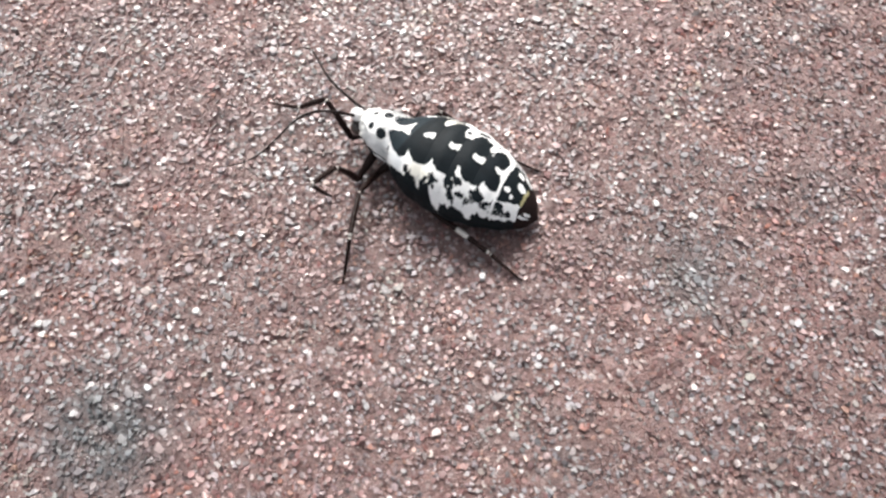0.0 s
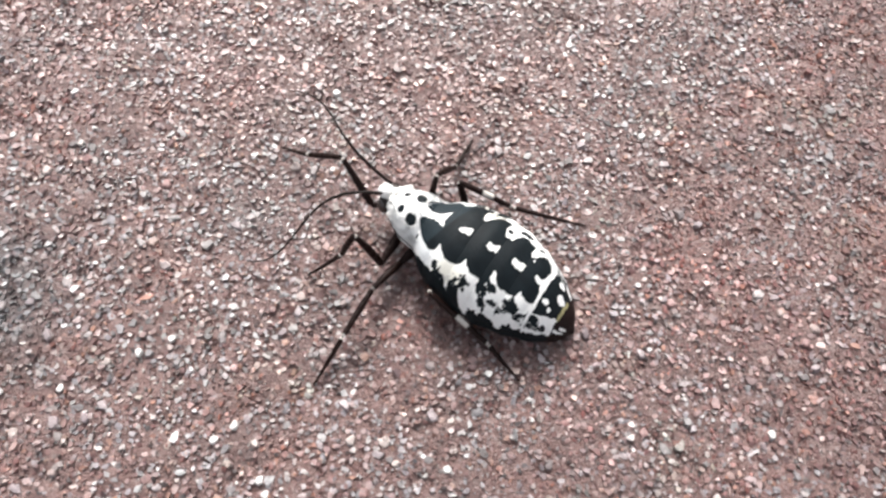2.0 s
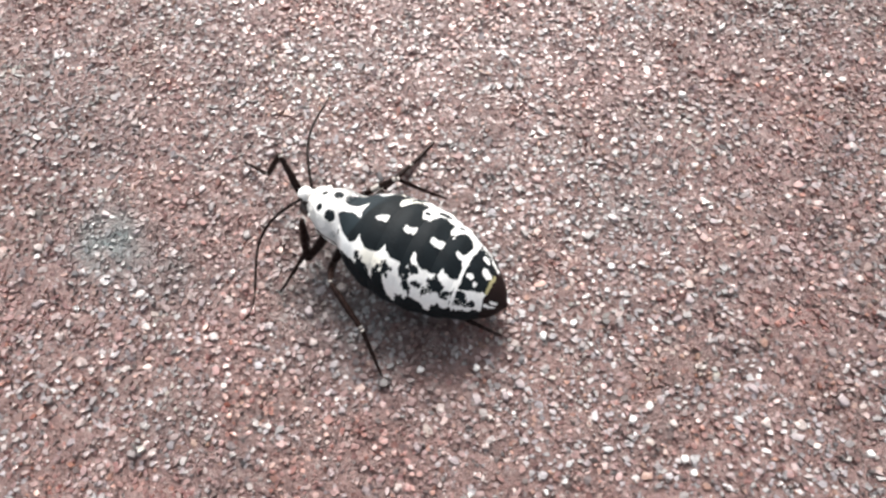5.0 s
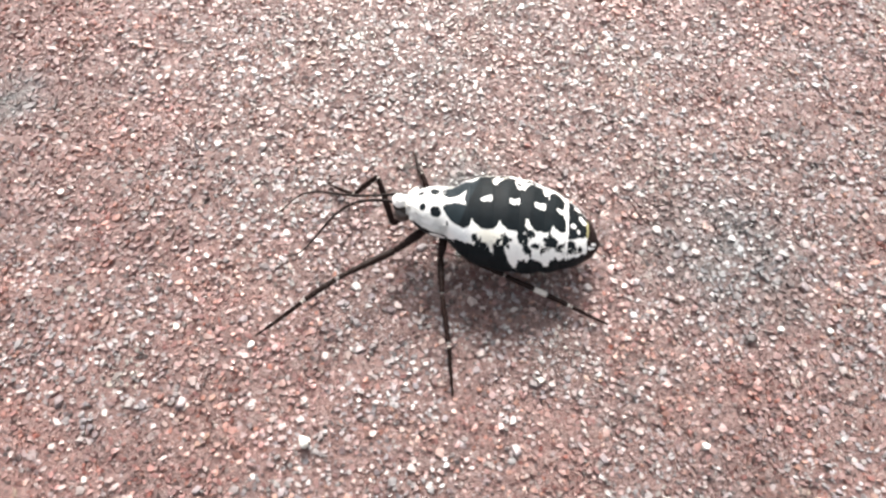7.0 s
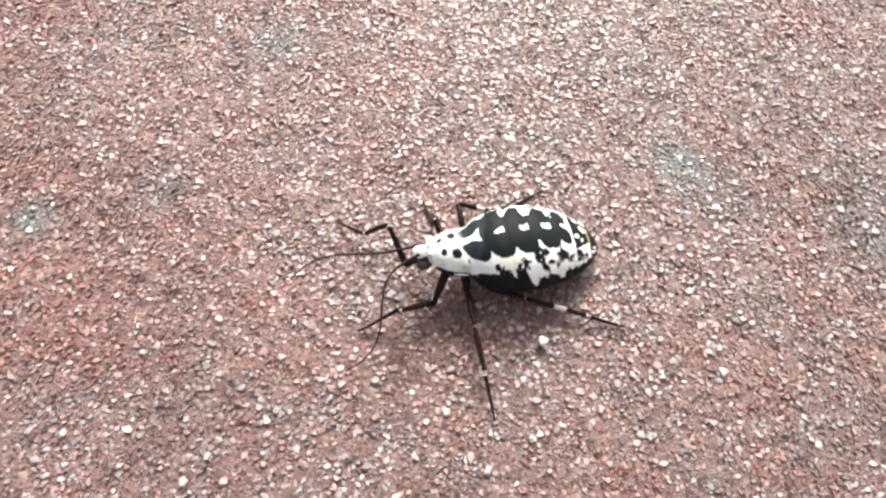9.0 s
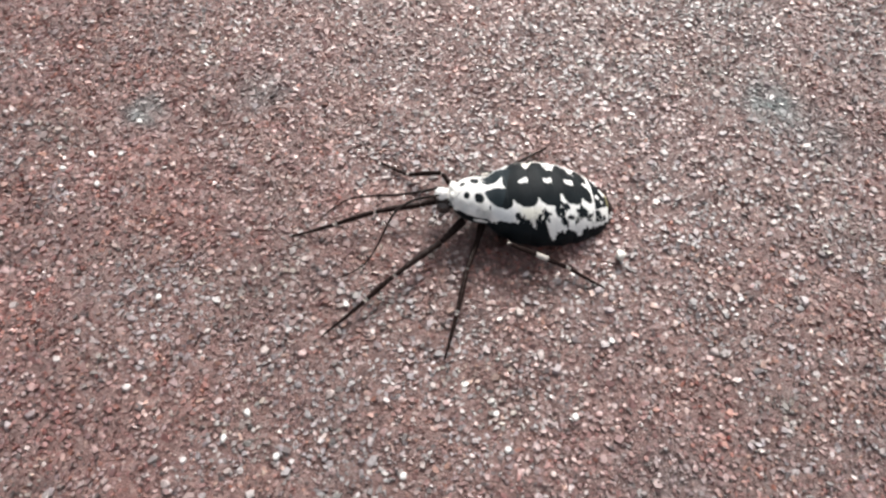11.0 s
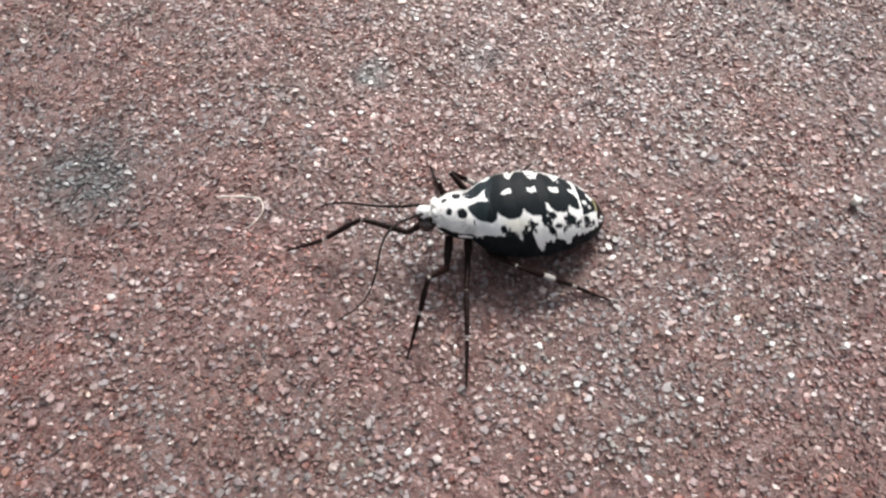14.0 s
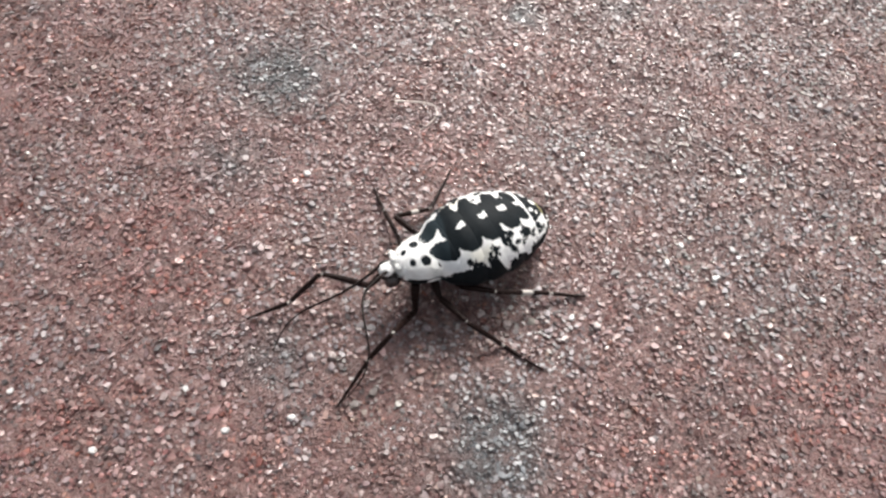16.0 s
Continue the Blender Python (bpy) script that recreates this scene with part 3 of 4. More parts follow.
def limb(name, length, r0, r1, bend, bands, moth, label, knobs=0, sides=12):
    """A leg joint along +x: from radius r0 to r1; bands: white stretches (from, to) in shares of its length."""
    u = np.linspace(0, 1, 48)
    r = (r0 + (r1 - r0) * u) * (1 + 0.16 * np.sin(u * np.pi * 1.3) + 0.05 * np.sin(u * 37.0)) * np.sqrt(np.clip(np.minimum(u / 0.04 + 0.03, (1 - u) / 0.05 + 0.05), 0, 1))
    if knobs:
        r = r * (0.82 + 0.26 * np.abs(np.sin(u * np.pi * knobs)) ** 0.6)
    c = np.stack([u * length, np.zeros_like(u), bend * np.sin(u * np.pi)], -1)
    p, f = tube(c, r, sides)
    t = np.repeat(u, sides)
    tone = np.repeat(np.array([[0.016, 0.008, 0.0066]]), len(p), 0)
    for b0, b1 in bands:
        tone[(t > b0) & (t < b1)] = (0.62, 0.58, 0.53)
    return mesh_object(name, p, f, LIMB, moth, label, tone=tone)


# leg: hip x, y, z; coxa end x, y, z; femur, tibia, tarsus lengths; height of the tarsus's joint; lean of the knee
# forwards and outwards for a far and for a near foot; lean of the coxa towards a near and a far foot
LEGS = {
    ("front", "left"): ((4.9, 1.05, 1.9), (5.96, 2.11, 0.40), 3.95, 2.23, 3.39, 0.3, (0, 0), (0, 0), (0, 0)),
    ("front", "right"): ((5.2, 0.7, 2.2), (6.42, 1.92, 0.47), 3.12, 2.67, 3.01, 0.3, (0, 0), (0, 0), (0, 0)),
    ("middle", "left"): ((3.7, 1.2, 1.7), (4.36, 1.86, 0.77), 2.38, 2.95, 2.96, 0.3, (0, 0), (0, 0), (0, 0)),
    ("middle", "right"): ((3.6, 1.1, 1.9), (4.34, 0.3, 1.2), 2.7, 2.75, 2.4, 0.3, (-0.4, 0.67), (0.15, 0.04), (0.27, 1.06)),
    ("hind", "left"): ((2.6, 1.2, 1.7), (2.51, 2.25, 1.07), 2.5, 4.32, 2.5, 0.4, (0.89, 0.24), (0.51, -0.04), (0.07, 0.3)),
    ("hind", "right"): ((2.6, 1.2, 1.7), (3.38, 2.31, 1.42), 1.8, 3.3, 4.2, 0.35, (2.15, 0.22), (1.39, -0.5), (0.26, 0.78)),
}


def build_fur(moth):
    """Short white hairs that roughen the outline of the thorax and of the abdomen's edges."""
    rng = np.random.default_rng(12)
    n = 1700
    front = rng.random(n) < 0.75
    side = np.where(rng.random(n) < 0.5, 1, -1)
    x = np.where(front, rng.uniform(3.5, 6.0, n), rng.uniform(-4.2, 3.3, n))
    phi = side * np.where(front, 78 * rng.random(n) ** 0.6, rng.uniform(44, 60, n))
    r = np.radians(phi)
    half, mid, top = (smooth_profile(x, t) for t in (HALF, MIDZ, TOPZ))
    keep = np.ones(n, bool)
    for cx, cphi in ((5.02, 22.5), (4.23, 27.5), (5.18, -19), (4.42, -23)):
        keep &= ~((((x - cx - 0.1) / 0.36) ** 2 + ((phi - cphi) / 13) ** 2) < 1)
    keep &= ~((x < 3.9) & (np.abs(phi) < 50) & front)
    x, r, half, mid, top, front = (v[keep] for v in (x, r, half, mid, top, front))
    base = np.stack([x, MIDY + half * np.sin(r) * 0.985, mid + top * np.cos(r) * 0.985], -1)
    out = np.stack([0 * x, np.sin(r) / half, np.cos(r) / top], -1)
    out /= np.linalg.norm(out, axis=1)[:, None]
    way = out * 0.38 + np.array([-0.9, 0, 0]) + rng.normal(0, 0.22, (len(x), 3))
    way /= np.linalg.norm(way, axis=1)[:, None]
    length = np.where(front, rng.uniform(0.12, 0.34, len(x)), rng.uniform(0.08, 0.16, len(x)))[:, None]
    side = np.cross(way, out)
    side /= np.linalg.norm(side, axis=1)[:, None]
    w = 0.03
    pts = np.stack([base - side * w, base + side * w, base + out * w * 1.2, base + way * length], 1).reshape(-1, 3)
    k = 4 * np.arange(len(x))[:, None]
    faces = np.concatenate([k + np.array([a]) for a in ((0, 2, 3), (2, 1, 3), (1, 0, 3))])
    tone = np.repeat(np.array([[0.86, 0.855, 0.83]]) * rng.uniform(0.93, 1.0, (len(x), 1)), 4, 0)
    mesh_object("fur", pts, faces, SCALES, moth, "short white hairs", tone=tone)


def build_moth():
    moth = new("moth")
    tagged(moth, "wingless black and white mottled moth walking on the paving", "moth")
    body_shell("abdomen", 3.4, -5.75, 380, 300, moth, "fat white abdomen with black blotches and a dark tip")
    body_shell("thorax", 6.0, 3.4, 130, 220, moth, "white furry thorax with four black dots")
    blob("head", (6.15, 0.12, 2.95), (0.66, 0.72, 0.68), SCALES, moth, "small dark head with a white crown",
         lambda p: np.where((p[:, 2:3] > 3.38) & (np.abs(p[:, 1:2] - 0.1) < 0.42), np.array([[0.76, 0.75, 0.72]]), np.array([[0.03, 0.025, 0.023]])), 0.05)
    blob("tuft", (6.48, 0.15, 3.55), (0.42, 0.42, 0.3), SCALES, moth, "white tuft of scales", (0.78, 0.77, 0.75), 0.16, 5)
    for s in (1, -1):
        blob("eye", (6.26, 0.12 + 0.52 * s, 2.76), (0.5, 0.36, 0.54), EYE, moth, "dark round compound eye", (0.05, 0.04, 0.04))
    for s in (1, -1):
        for k in range(3):
            blob("collar_tuft", (5.78 - 0.1 * k, 0.15 + 0.3 * s + 0.28 * s * k, 3.8 - 0.24 * k), (0.2, 0.26, 0.16), SCALES, moth, "white scale tuft of the collar", (0.76, 0.75, 0.71), 0.15, 8 + k)
    build_fur(moth)
    parts = {}
    for s, side in ((1, "left"), (-1, "right")):
        u = np.linspace(0, 1, 70)
        c = np.stack([8.6 * u, (-0.95 if s > 0 else 0.45) * np.sin(u * 2 * np.pi) * (0.6 + 0.4 * u), 1.3 * np.sin(u * 2.9) - 0.3 * u ** 3], -1)
        c[:, 2] -= c[-1, 2] * u
        c[:, 1] -= c[-1, 1] * u
        r = 0.105 * (1 - 0.72 * u) * (0.86 + 0.2 * np.abs(np.sin(u * 46)))
        p, f = tube(c, r, 10)
        parts["antenna", side] = mesh_object("antenna", p, f, LIMB, moth, "thin dark thread-like antenna", tone=np.repeat(np.array([[0.012, 0.007, 0.006]]), len(p), 0))
        for name in ("front", "middle", "hind"):
            hip, knee0, fl, tl, sl = LEGS[name, side][:5]
            a, b = Vector(hip) * 1.0, Vector(knee0) * 1.0
            a.y, b.y = a.y * s, b.y * s
            parts["coxa", name, side] = limb("coxa", (b - a).length * 1.04, 0.27, 0.19, 0.0, (), moth, "dark basal leg joint")
            white = ((0.44, 0.62),) if name == "hind" else ()
            parts["femur", name, side] = limb("femur", fl, 0.2, 0.165, 0.06, ((0.97, 0.99),), moth, "dark brown thigh joint of a leg")
            parts["tibia", name, side] = limb("tibia", tl, 0.145, 0.16, 0.03, white + ((0.955, 0.99),), moth, "dark shin with a white band")
            parts["tarsus", name, side] = limb("tarsus", sl, 0.125, 0.065, -0.06, ((0.0, 0.03),), moth, "thin dark jointed foot", knobs=5)
    return moth, parts


def aim(a, b, s=1):
    """A pose at a with +x towards b and z as near up as it goes (millimetres in, metres out)."""
    x = (Vector(b) - Vector(a)).normalized()
    y = Vector((0, 0, 1)).cross(x)
    y = y.normalized() if y.length > 1e-4 else Vector((0, 1, 0))
    m = Matrix((x, y, x.cross(y))).transposed().to_4x4()
    m.translation = Vector(a) * MM
    return m


# ---- how it walks ----
# seconds, x, y, lift, pitch, heading, roll
BODY = [
    (0, 1.08, -9.11, -0.42, -2.3, 148.0, 1.6),
    (0.5, -2.81, -7.21, -0.30, -3.9, 152.1, 3.5),
    (1, -5.84, -6.48, -0.39, 1.1, 145.4, -2.6),
    (1.5, -9.01, -6.19, 0.01, -2.9, 141.8, 2.9),
    (2, -11.84, -6.06, -0.52, -0.7, 142.9, -1.0),
    (2.5, -15.81, -5.04, -0.04, -2.8, 151.1, 4.5),
    (3, -20.29, -4.89, -0.29, -3.6, 148.2, -3.1),
    (3.5, -23.72, -3.53, -1.08, -5.4, 151.9, 2.4),
    (3.7, -25.98, -4.04, -0.81, -5.6, 150.0, 1.7),
    (5.8, -43.80, -5.26, 0.56, 0.0, 165.8, 1.2),
    (6, -45.76, -5.00, 0.47, 0.1, 171.0, 1.7),
    (6.5, -50.33, -6.35, 0.81, 1.4, 169.4, -1.2),
    (7, -53.66, -6.61, 0.75, -0.4, 176.4, 0.1),
    (7.5, -57.59, -8.90, 0.72, 1.2, 175.0, -0.3),
    (8, -61.60, -10.24, 0.71, -1.9, 186.0, 0.7),
    (8.5, -64.11, -11.69, 0.54, 2.7, 190.3, -1.7),
    (9, -67.05, -14.03, 0.25, -1.2, 199.8, -0.1),
    (9.5, -68.00, -15.30, 0.04, -0.1, 204.5, -0.3),
    (9.7, -67.90, -15.12, -0.37, 2.9, 204.9, -0.2),
    (11.8, -74.52, -19.90, -0.80, 3.2, 207.5, 1.6),
    (12, -75.59, -20.34, -0.79, 3.1, 211.3, 2.2),
    (12.5, -78.41, -21.42, -0.49, 5.5, 209.3, -0.8),
    (13, -81.35, -23.49, -0.57, 5.0, 211.9, -0.8),
    (13.5, -84.63, -25.60, -0.09, 1.8, 210.3, 0.7),
    (14, -86.46, -27.72, 0.12, 2.1, 204.0, 0.1),
    (14.5, -89.68, -29.95, -0.13, 1.3, 211.7, 1.5),
    (15, -91.91, -36.07, 1.35, -4.5, 211.3, -2.7),
    (15.5, -94.79, -36.41, -0.27, 2.5, 225.1, 0.2),
    (16, -96.95, -41.53, 0.56, -1.1, 229.3, -3.0),
]
# antennae: seconds, bearing to the left, rise
ANTENNA_LEFT = [(0, 55, 6), (0.5, 56, 4), (1, 42, -19), (1.5, 57, -21), (2, 55, -17), (2.5, 58, -2), (3, 55, -12), (3.5, 63, -6), (3.7, 78, 11), (5.8, 53, -27),
    (6, 50, -4), (6.5, 56, -29), (7, 18, -27), (7.5, 54, -24), (8, -3, -24), (8.5, 53, -10), (9, 49, -8), (9.5, 45, -14), (9.7, 48, -19), (11.8, 31,
    -7), (12, 36, -7), (12.5, 49, -3), (13, 31, -10), (13.5, 53, -17), (14, 44, -8), (14.5, 44, -12), (15, 64, 6), (15.5, 35, -16), (16, 44, 3)]
ANTENNA_RIGHT = [(0, -22, -14), (0.5, -19, -12), (1, -26, -22), (1.5, 3, -17), (2, -11, -1), (2.5, 6, -17), (3, -28, -16), (3.5, 16, -6), (3.7, -4, -6), (5.8,
    -16, -23), (6, 7, -26), (6.5, -6, -27), (7, 1, -24), (7.5, -7, -9), (8, -18, -24), (8.5, -5, -2), (9, 3, -9), (9.5, -2, 3), (9.7, 2, -4), (11.8,
    4, -22), (12, 7, -22), (12.5, -41, -28), (13, -19, -20), (13.5, -29, -24), (14, -13, -22), (14.5, 9, -3), (15, -23, -25), (15.5, 1, -9), (16, 4,
    -24)]
# footholds: from, to, x, y
STEPS = {
    ("front", "left"): [(-1, -0.1, -4.0, -11.0), (0.25, 0.86, -15.4, -8.8), (1.22, 2.05, -21.7, -5.9), (2.3, 3.05, -29.5, -5.65), (3.35, 4.05, -37.0, -5.8), (4.35, 5.05, -45.0, -7.0),
                        (5.3, 5.82, -53.4, -8.4), (5.97, 6.55, -61.8, -12.0), (7.15, 7.55, -69.4, -15.0), (8.15, 9.1, -76.3, -20.9), (9.35, 10.5, -78.2, -29.4),
                        (10.9, 12.55, -83.9, -34.7), (12.9, 14.05, -91.0, -38.5), (14.4, 15.1, -97.4, -46.2), (15.4, 17, -101.1, -54.4)],
    ("middle", "left"): [(-1, 0.55, -6.0, -15.4), (0.85, 1.6, -14.3, -12.25), (1.85, 2.6, -21.2, -12.0), (2.85, 3.8, -29.0, -11.2), (4.1, 5.0, -39.0, -12.0), (5.35, 6.2, -49.35, -13.45),
                         (6.75, 7.6, -56.5, -16.7), (7.9, 8.6, -65.0, -19.9), (8.85, 10.5, -66.2, -27.0), (10.9, 12.6, -73.4, -31.7), (12.85, 13.6, -79.2, -35.1),
                         (13.85, 14.6, -86.6, -41.6), (14.85, 17, -90.15, -47.8)],
    ("hind", "left"): [(-1, 0.12, 4.5, -16.0), (0.38, 1.1, -3.2, -14.0), (1.38, 2.1, -10.5, -12.2), (2.75, 3.1, -17.6, -11.9), (3.38, 4.0, -25.0, -10.2), (4.3, 4.95, -32.0, -10.0),
                       (5.25, 6.1, -39.5, -10.45), (6.38, 7.1, -45.45, -12.7), (7.38, 8.1, -53.9, -15.75), (8.38, 9.55, -58.4, -17.6), (9.68, 10.4, -60.6, -18.6),
                       (10.7, 12.1, -65.1, -22.05), (12.38, 13.1, -71.05, -25.0), (13.38, 13.6, -77.1, -29.1), (13.88, 14.6, -79.65, -31.4), (14.88, 15.6, -84.2, -36.35), (15.88, 17, -88.8, -41.8)],
    ("front", "right"): [(-1, 0.45, -10.6, -2.5), (0.8, 1.6, -16.8, 1.2), (1.85, 2.55, -23.4, 2.3), (2.85, 3.5, -30.45, 2.6), (3.68, 4.5, -39.6, 1.8), (4.75, 5.4, -48.0, 2.0),
                         (5.65, 6.1, -57.0, 0.9), (6.38, 7.1, -65.3, -2.9), (7.38, 8.1, -73.5, -6.85), (8.38, 9.1, -79.65, -13.1), (9.38, 10.6, -83.2, -20.1), (10.95, 12.2, -87.5, -25.15),
                         (12.75, 13.2, -94.7, -28.2), (13.75, 14.6, -100.7, -33.3), (14.88, 15.6, -106.0, -40.6), (15.88, 17, -108.6, -51.0)],
    ("middle", "right"): [(-1, 0.12, -0.6, -3.5), (0.55, 1.6, -6.4, 0.5), (1.85, 2.1, -12.0, 2.5), (2.4, 3.1, -19.8, 1.9), (3.38, 4.1, -27.85, 3.3), (4.4, 5.1, -36.0, 3.2), (5.38, 6.15, -46.5, 1.9),
                          (6.4, 6.75, -53.6, -0.4), (6.95, 7.15, -59.8, 0.0), (7.4, 7.6, -62.7, -1.8), (7.9, 8.1, -68.3, -3.9), (8.38, 8.6, -70.7, -6.0), (8.88, 9.1, -74.0, -10.2),
                          (9.38, 10.4, -76.4, -11.35), (10.7, 12.15, -81.8, -16.4), (12.38, 13.1, -88.0, -19.8), (13.35, 14.15, -93.4, -24.05), (14.4, 15.1, -99.45, -30.95), (15.38, 17, -105.1, -38.6)],
    ("hind", "right"): [(-1, 0.05, 6.5, -9.0), (0.35, 1.08, 1.4, -4.8), (1.3, 1.85, -3.3, -4.7), (2.2, 2.6, -10.8, -3.0), (2.85, 3.1, -14.8, -1.6), (3.38, 3.75, -18.6, -1.9), (4.05, 4.75, -27.0, -1.5),
                        (5.05, 5.65, -36.0, -1.5), (5.92, 6.6, -43.2, -0.6), (6.92, 7.6, -51.1, -2.6), (7.92, 8.6, -60.1, -6.4), (8.92, 9.8, -65.5, -7.6), (10.1, 11.2, -70.8, -12.0), (11.5, 12.15, -77.0, -15.6),
                        (12.38, 13.1, -82.7, -18.8), (13.38, 14.1, -86.5, -22.0), (14.4, 15.1, -91.5, -25.8), (15.35, 17, -100.5, -35.0)],
}
# joint angles of three legs: seconds, bearing and rise of the coxa, swing of the knee, rise of the foot
JOINTS = {
    ("front", "left"): [(0, 78, -28, -2, 107), (0.5, 73, -28, -7, 32), (1, 65, -31, -3, 30), (2, 93, -7, 2, 50), (3, 102, 2, 12, 56), (3.5, 68, 0, -12, 19), (4.8, 64, -32,
          -1, 34), (6.5, 65, -73, -2, 22), (7, 42, -35, 20, 50), (7.5, 66, -66, -6, 22), (8.5, 74, -59, 2, 23), (9, 55, -33, -31, 29), (9.5, 46, -13, -17, 4),
          (10.7, 64, -32, -1, 34), (12, 51, -27, 15, 13), (12.5, 93, -44, 22, 50), (13, 45, -22, -1, 13), (13.5, 69, -11, -13, 53), (14, 77, -16, 3, 54), (14.5,
          44, -20, 18, 3), (15.5, 68, -44, 4, 44), (16, 64, -59, -16, 23)],
    ("front", "right"): [(0, -37, -22, -12, 27), (0.5, -72, -26, -10, 40), (1, -28, -21, -16, 31), (1.5, 7, -11, -1, 39), (2, -35, -7, -17, 35), (2.5, 6, -4, -14, 42), (3, -22, -9, -9, 34), (4.8, -11, -20, -18, 25), (6, -15,
          -32, -14, 29), (6.5, -8, -18, -47, 26), (7, -29, -34, -26, 29), (7.5, 13, 1, -23, 25), (8, -12, -35, -18, 26), (8.5, 24, 5, -16, 12), (9, -9, -30,
          -17, 23), (9.5, 15, -41, -32, 13), (10.7, -11, -20, -18, 25), (12, -3, -35, -5, 19), (13, -23, -28, -25, 16), (13.5, -38, -22, -12, 22), (14, -24, -16, -48, 26), (14.5, -31,
          -26, -16, 29), (15.5, -23, -17, -13, 29), (16, -6, -29, -36, 21)],
    ("middle", "left"): [(0, 51, -33, 34, 38), (1, 42, -48, 32, 35), (1.5, 83, -28, 20, 20), (2, 47, -33, 28, 44), (2.5, 80, -30, 22, 21), (3, 94, -24, 41, 59), (3.5, 60, 1,
          26, 43), (4.8, 74, -27, 23, 37), (6, 73, -29, 25, 57), (7, 72, -23, 26, 38), (7.5, 70, -23, 38, 44), (8.5, 68, -28, 21, 63), (9, 78, -21, 12, 31),
          (9.5, 69, -25, 23, 45), (10.7, 74, -27, 23, 37), (12, 79, -25, 23, 30), (12.5, 99, -17, 19, 11), (13, 76, -28, 17, 41), (13.5, 98, -20, 23, 22), (14,
          83, -69, 16, 58), (15.5, 85, -20, 3, 23), (16, 79, -12, 36, 5)],
}
GRIP = 0.10      # height of the sand's crown under the feet


def glide(table, t):
    """A smooth curve through the rows of a table (first column: seconds)."""
    rows = np.array(table, float)
    ts, v = rows[:, 0], rows[:, 1:]
    slope = np.gradient(v, ts, axis=0)
    i = int(np.clip(np.searchsorted(ts, t) - 1, 0, len(ts) - 2))
    h = ts[i + 1] - ts[i]
    u = (t - ts[i]) / h
    return ((2 * u ** 3 - 3 * u ** 2 + 1) * v[i] + (u ** 3 - 2 * u ** 2 + u) * h * slope[i] + (3 * u ** 2 - 2 * u ** 3) * v[i + 1] + (u ** 3 - u ** 2) * h * slope[i + 1])


def foothold(steps, t, lift=1.3):
    for k, (t0, t1, x, y) in enumerate(steps):
        if t <= t1:
            if t >= t0:
                return Vector((x, y, GRIP + relief(x, y)))
            _, p1, px, py = steps[k - 1]
            u = (t - p1) / (t0 - p1)
            s = u * u * (3 - 2 * u)
            ground = relief(px, py) + (relief(x, y) - relief(px, py)) * s
            return Vector((px + (x - px) * s, py + (y - py) * s, GRIP + ground + lift * math.sin(math.pi * u)))
    return Vector((*steps[-1][2:], GRIP))


def two_links(a, b, la, lb, up):
    """The joint between two links from a to b, bent towards up."""
    d = b - a
    n = min(max(d.length, abs(la - lb) + 0.05), la + lb - 0.02)
    x = d.normalized()
    k = (la * la - lb * lb + n * n) / (2 * n)
    h = math.sqrt(max(la * la - k * k, 0.0))
    side = (up - x * up.dot(x)).normalized()
    return a + x * k + side * h


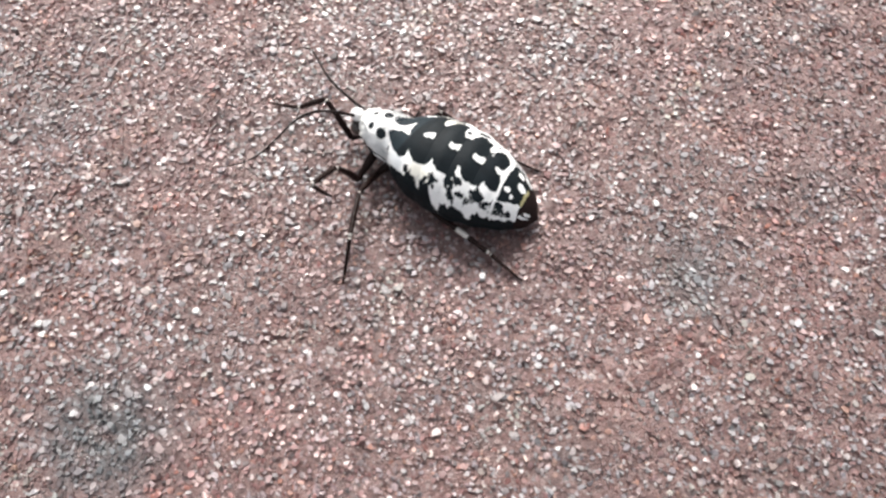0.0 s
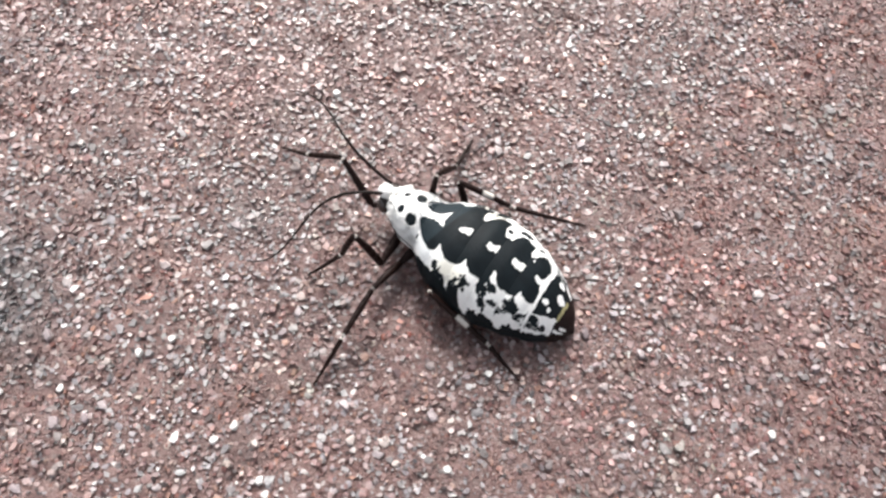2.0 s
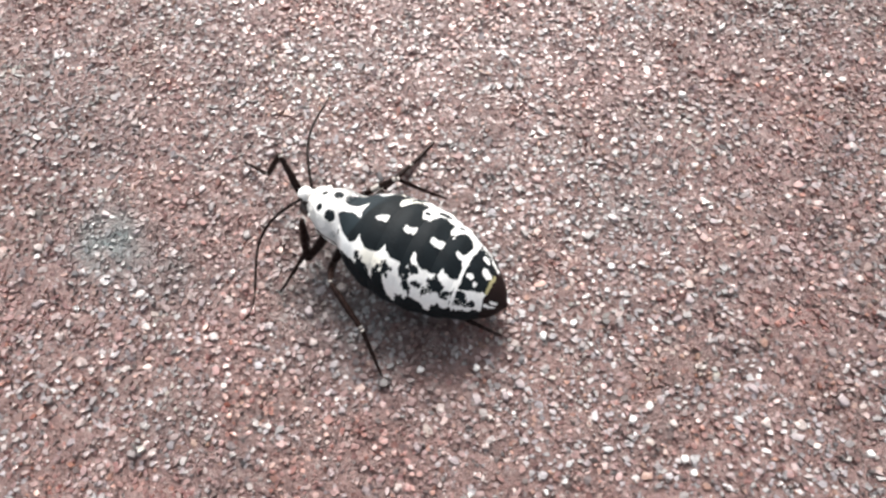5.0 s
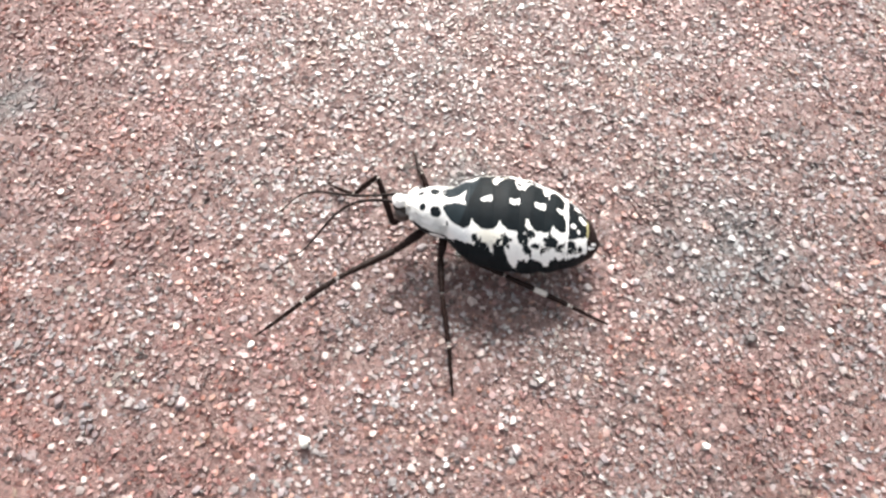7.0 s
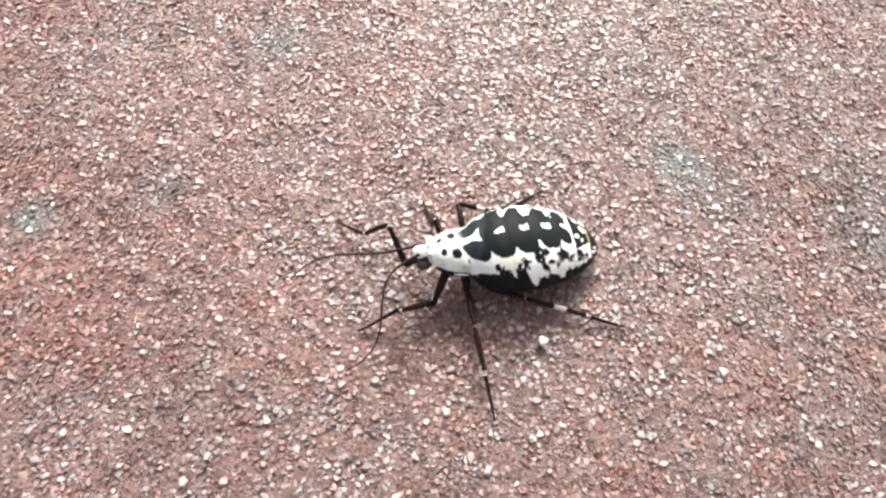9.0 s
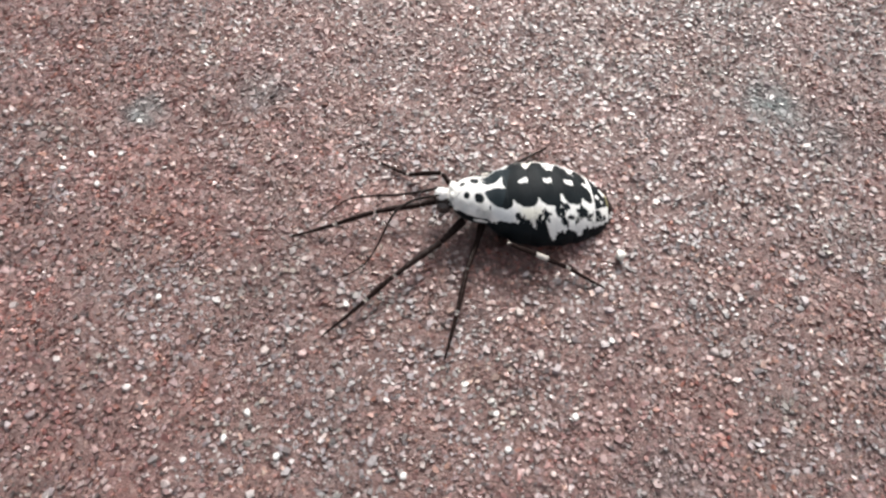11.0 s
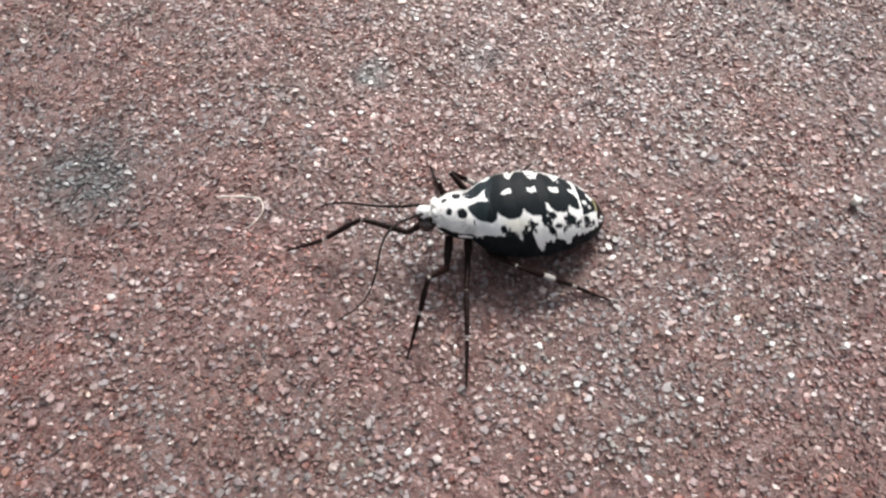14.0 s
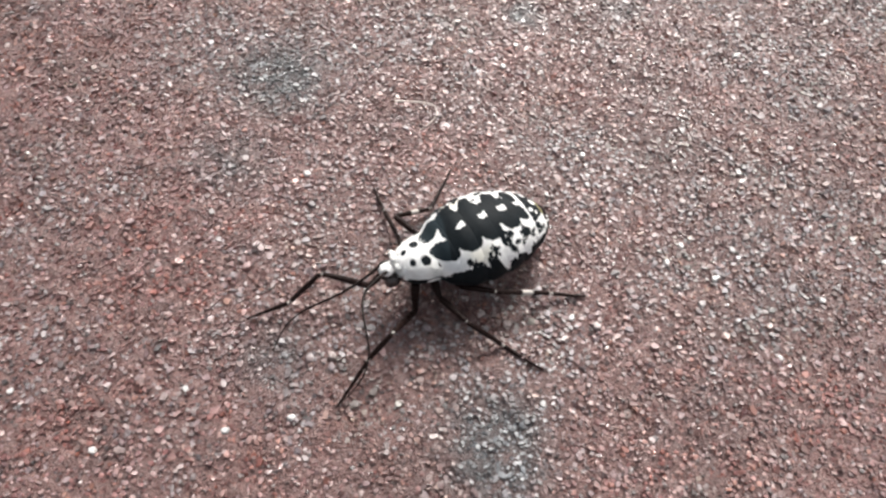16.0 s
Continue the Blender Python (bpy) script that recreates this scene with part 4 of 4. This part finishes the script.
def motions():
    times = [round(0.1 * k, 1) for k in range(161)]
    rows = {key: [] for key in PARTS}
    body_rows = []
    for t in times:
        x, y, z, pitch, heading, lean_over = glide(BODY, t)
        m = pose(x, y, z, 0, 0, heading) @ pose(0, 0, 0, 0, -pitch, 0) @ pose(0, 0, 0, lean_over, 0, 0)
        mm = m.copy()
        mm.translation = m.translation * MM
        body_rows.append((t, mm))
        back = m.inverted()
        up = back.to_3x3() @ Vector((0, 0, 1))
        for s, side in ((1, "left"), (-1, "right")):
            bearing, rise = glide(ANTENNA_LEFT if s > 0 else ANTENNA_RIGHT, t)
            way = Vector((math.cos(radians(bearing)) * math.cos(radians(rise)), math.sin(radians(bearing)) * math.cos(radians(rise)), math.sin(radians(rise))))
            base = Vector((6.35, 0.3 * s, 3.6))
            rows["antenna", side].append((t, aim(base, base + way)))
            for name in ("front", "middle", "hind"):
                hip, end, fl, tl, sl, ah, lean, fold, near = LEGS[name, side]
                root = Vector((hip[0], hip[1] * s, hip[2]))
                foot = back @ foothold(STEPS[name, side], t, 2.4 if name == "front" else 1.3)
                rest = Vector((end[0], end[1] * s, end[2])) - root
                if (name, side) in JOINTS:
                    bearing, rise, swing, lift = (radians(v) for v in glide(JOINTS[name, side], t))
                    way = Vector((math.cos(bearing) * math.cos(rise), s * math.sin(bearing) * math.cos(rise), math.sin(rise)))
                    for pull in range(17):                      # a far foothold stretches the whole leg
                        k = 0.05 * pull
                        a = root + rest.length * (way * (1 - k) + (foot - root).normalized() * k).normalized()
                        low = lift * (1 - k) + min(lift, radians(8)) * k
                        flat = a - foot
                        flat = (flat - up * flat.dot(up)).normalized()
                        ankle = foot + (flat * math.cos(low) + up * math.sin(low)) * sl
                        if (ankle - a).length <= fl + tl - 0.03:
                            break
                    if (ankle - a).length > fl + tl - 0.03:
                        ankle = a + (ankle - a).normalized() * (fl + tl - 0.03)
                    along = (ankle - a).normalized()
                    over = (up - along * up.dot(along)).normalized()
                    knee = two_links(a, ankle, fl, tl, over * math.cos(swing) + along.cross(over) * math.sin(swing * s))
                    rows["coxa", name, side].append((t, aim(root, a)))
                    rows["femur", name, side].append((t, aim(a, knee)))
                    rows["tibia", name, side].append((t, aim(knee, ankle)))
                    rows["tarsus", name, side].append((t, aim(ankle, foot)))
                    continue
                far = min(max(((foot - root).length - 8.0) / 4.0, 0.0), 1.0)
                way = (foot - root).normalized() * (near[0] + near[1] * far) + rest.normalized()
                a = root + way.normalized() * rest.length
                flat = a - foot
                flat -= up * flat.dot(up)
                reach = flat.length
                flat_step = min(math.sqrt(sl * sl - ah * ah), reach * (0.55 if (name, side) == ("front", "left") else 0.8))
                ankle = foot + flat.normalized() * flat_step + up * math.sqrt(sl * sl - flat_step * flat_step)
                if (ankle - a).length > fl + tl - 0.03:
                    ankle = a + (ankle - a).normalized() * (fl + tl - 0.03)
                k = min(max(((foot - root).length - 6.5) / 1.5, 0.0), 1.0)
                knee = two_links(a, ankle, fl, tl, up + Vector((lean[0] * k + fold[0] * (1 - k), (lean[1] * k + fold[1] * (1 - k)) * s, 0)))
                rows["coxa", name, side].append((t, aim(root, a)))
                rows["femur", name, side].append((t, aim(a, knee)))
                rows["tibia", name, side].append((t, aim(knee, ankle)))
                rows["tarsus", name, side].append((t, aim(ankle, foot)))
    walk(MOTH, body_rows)
    for key, ob in PARTS.items():
        walk(ob, rows[key])


GROUND = build_ground()
build_sand()
build_loose_grains()
build_fibre()
MOTH, PARTS = build_moth()
build_stones(GROUND)
motions()
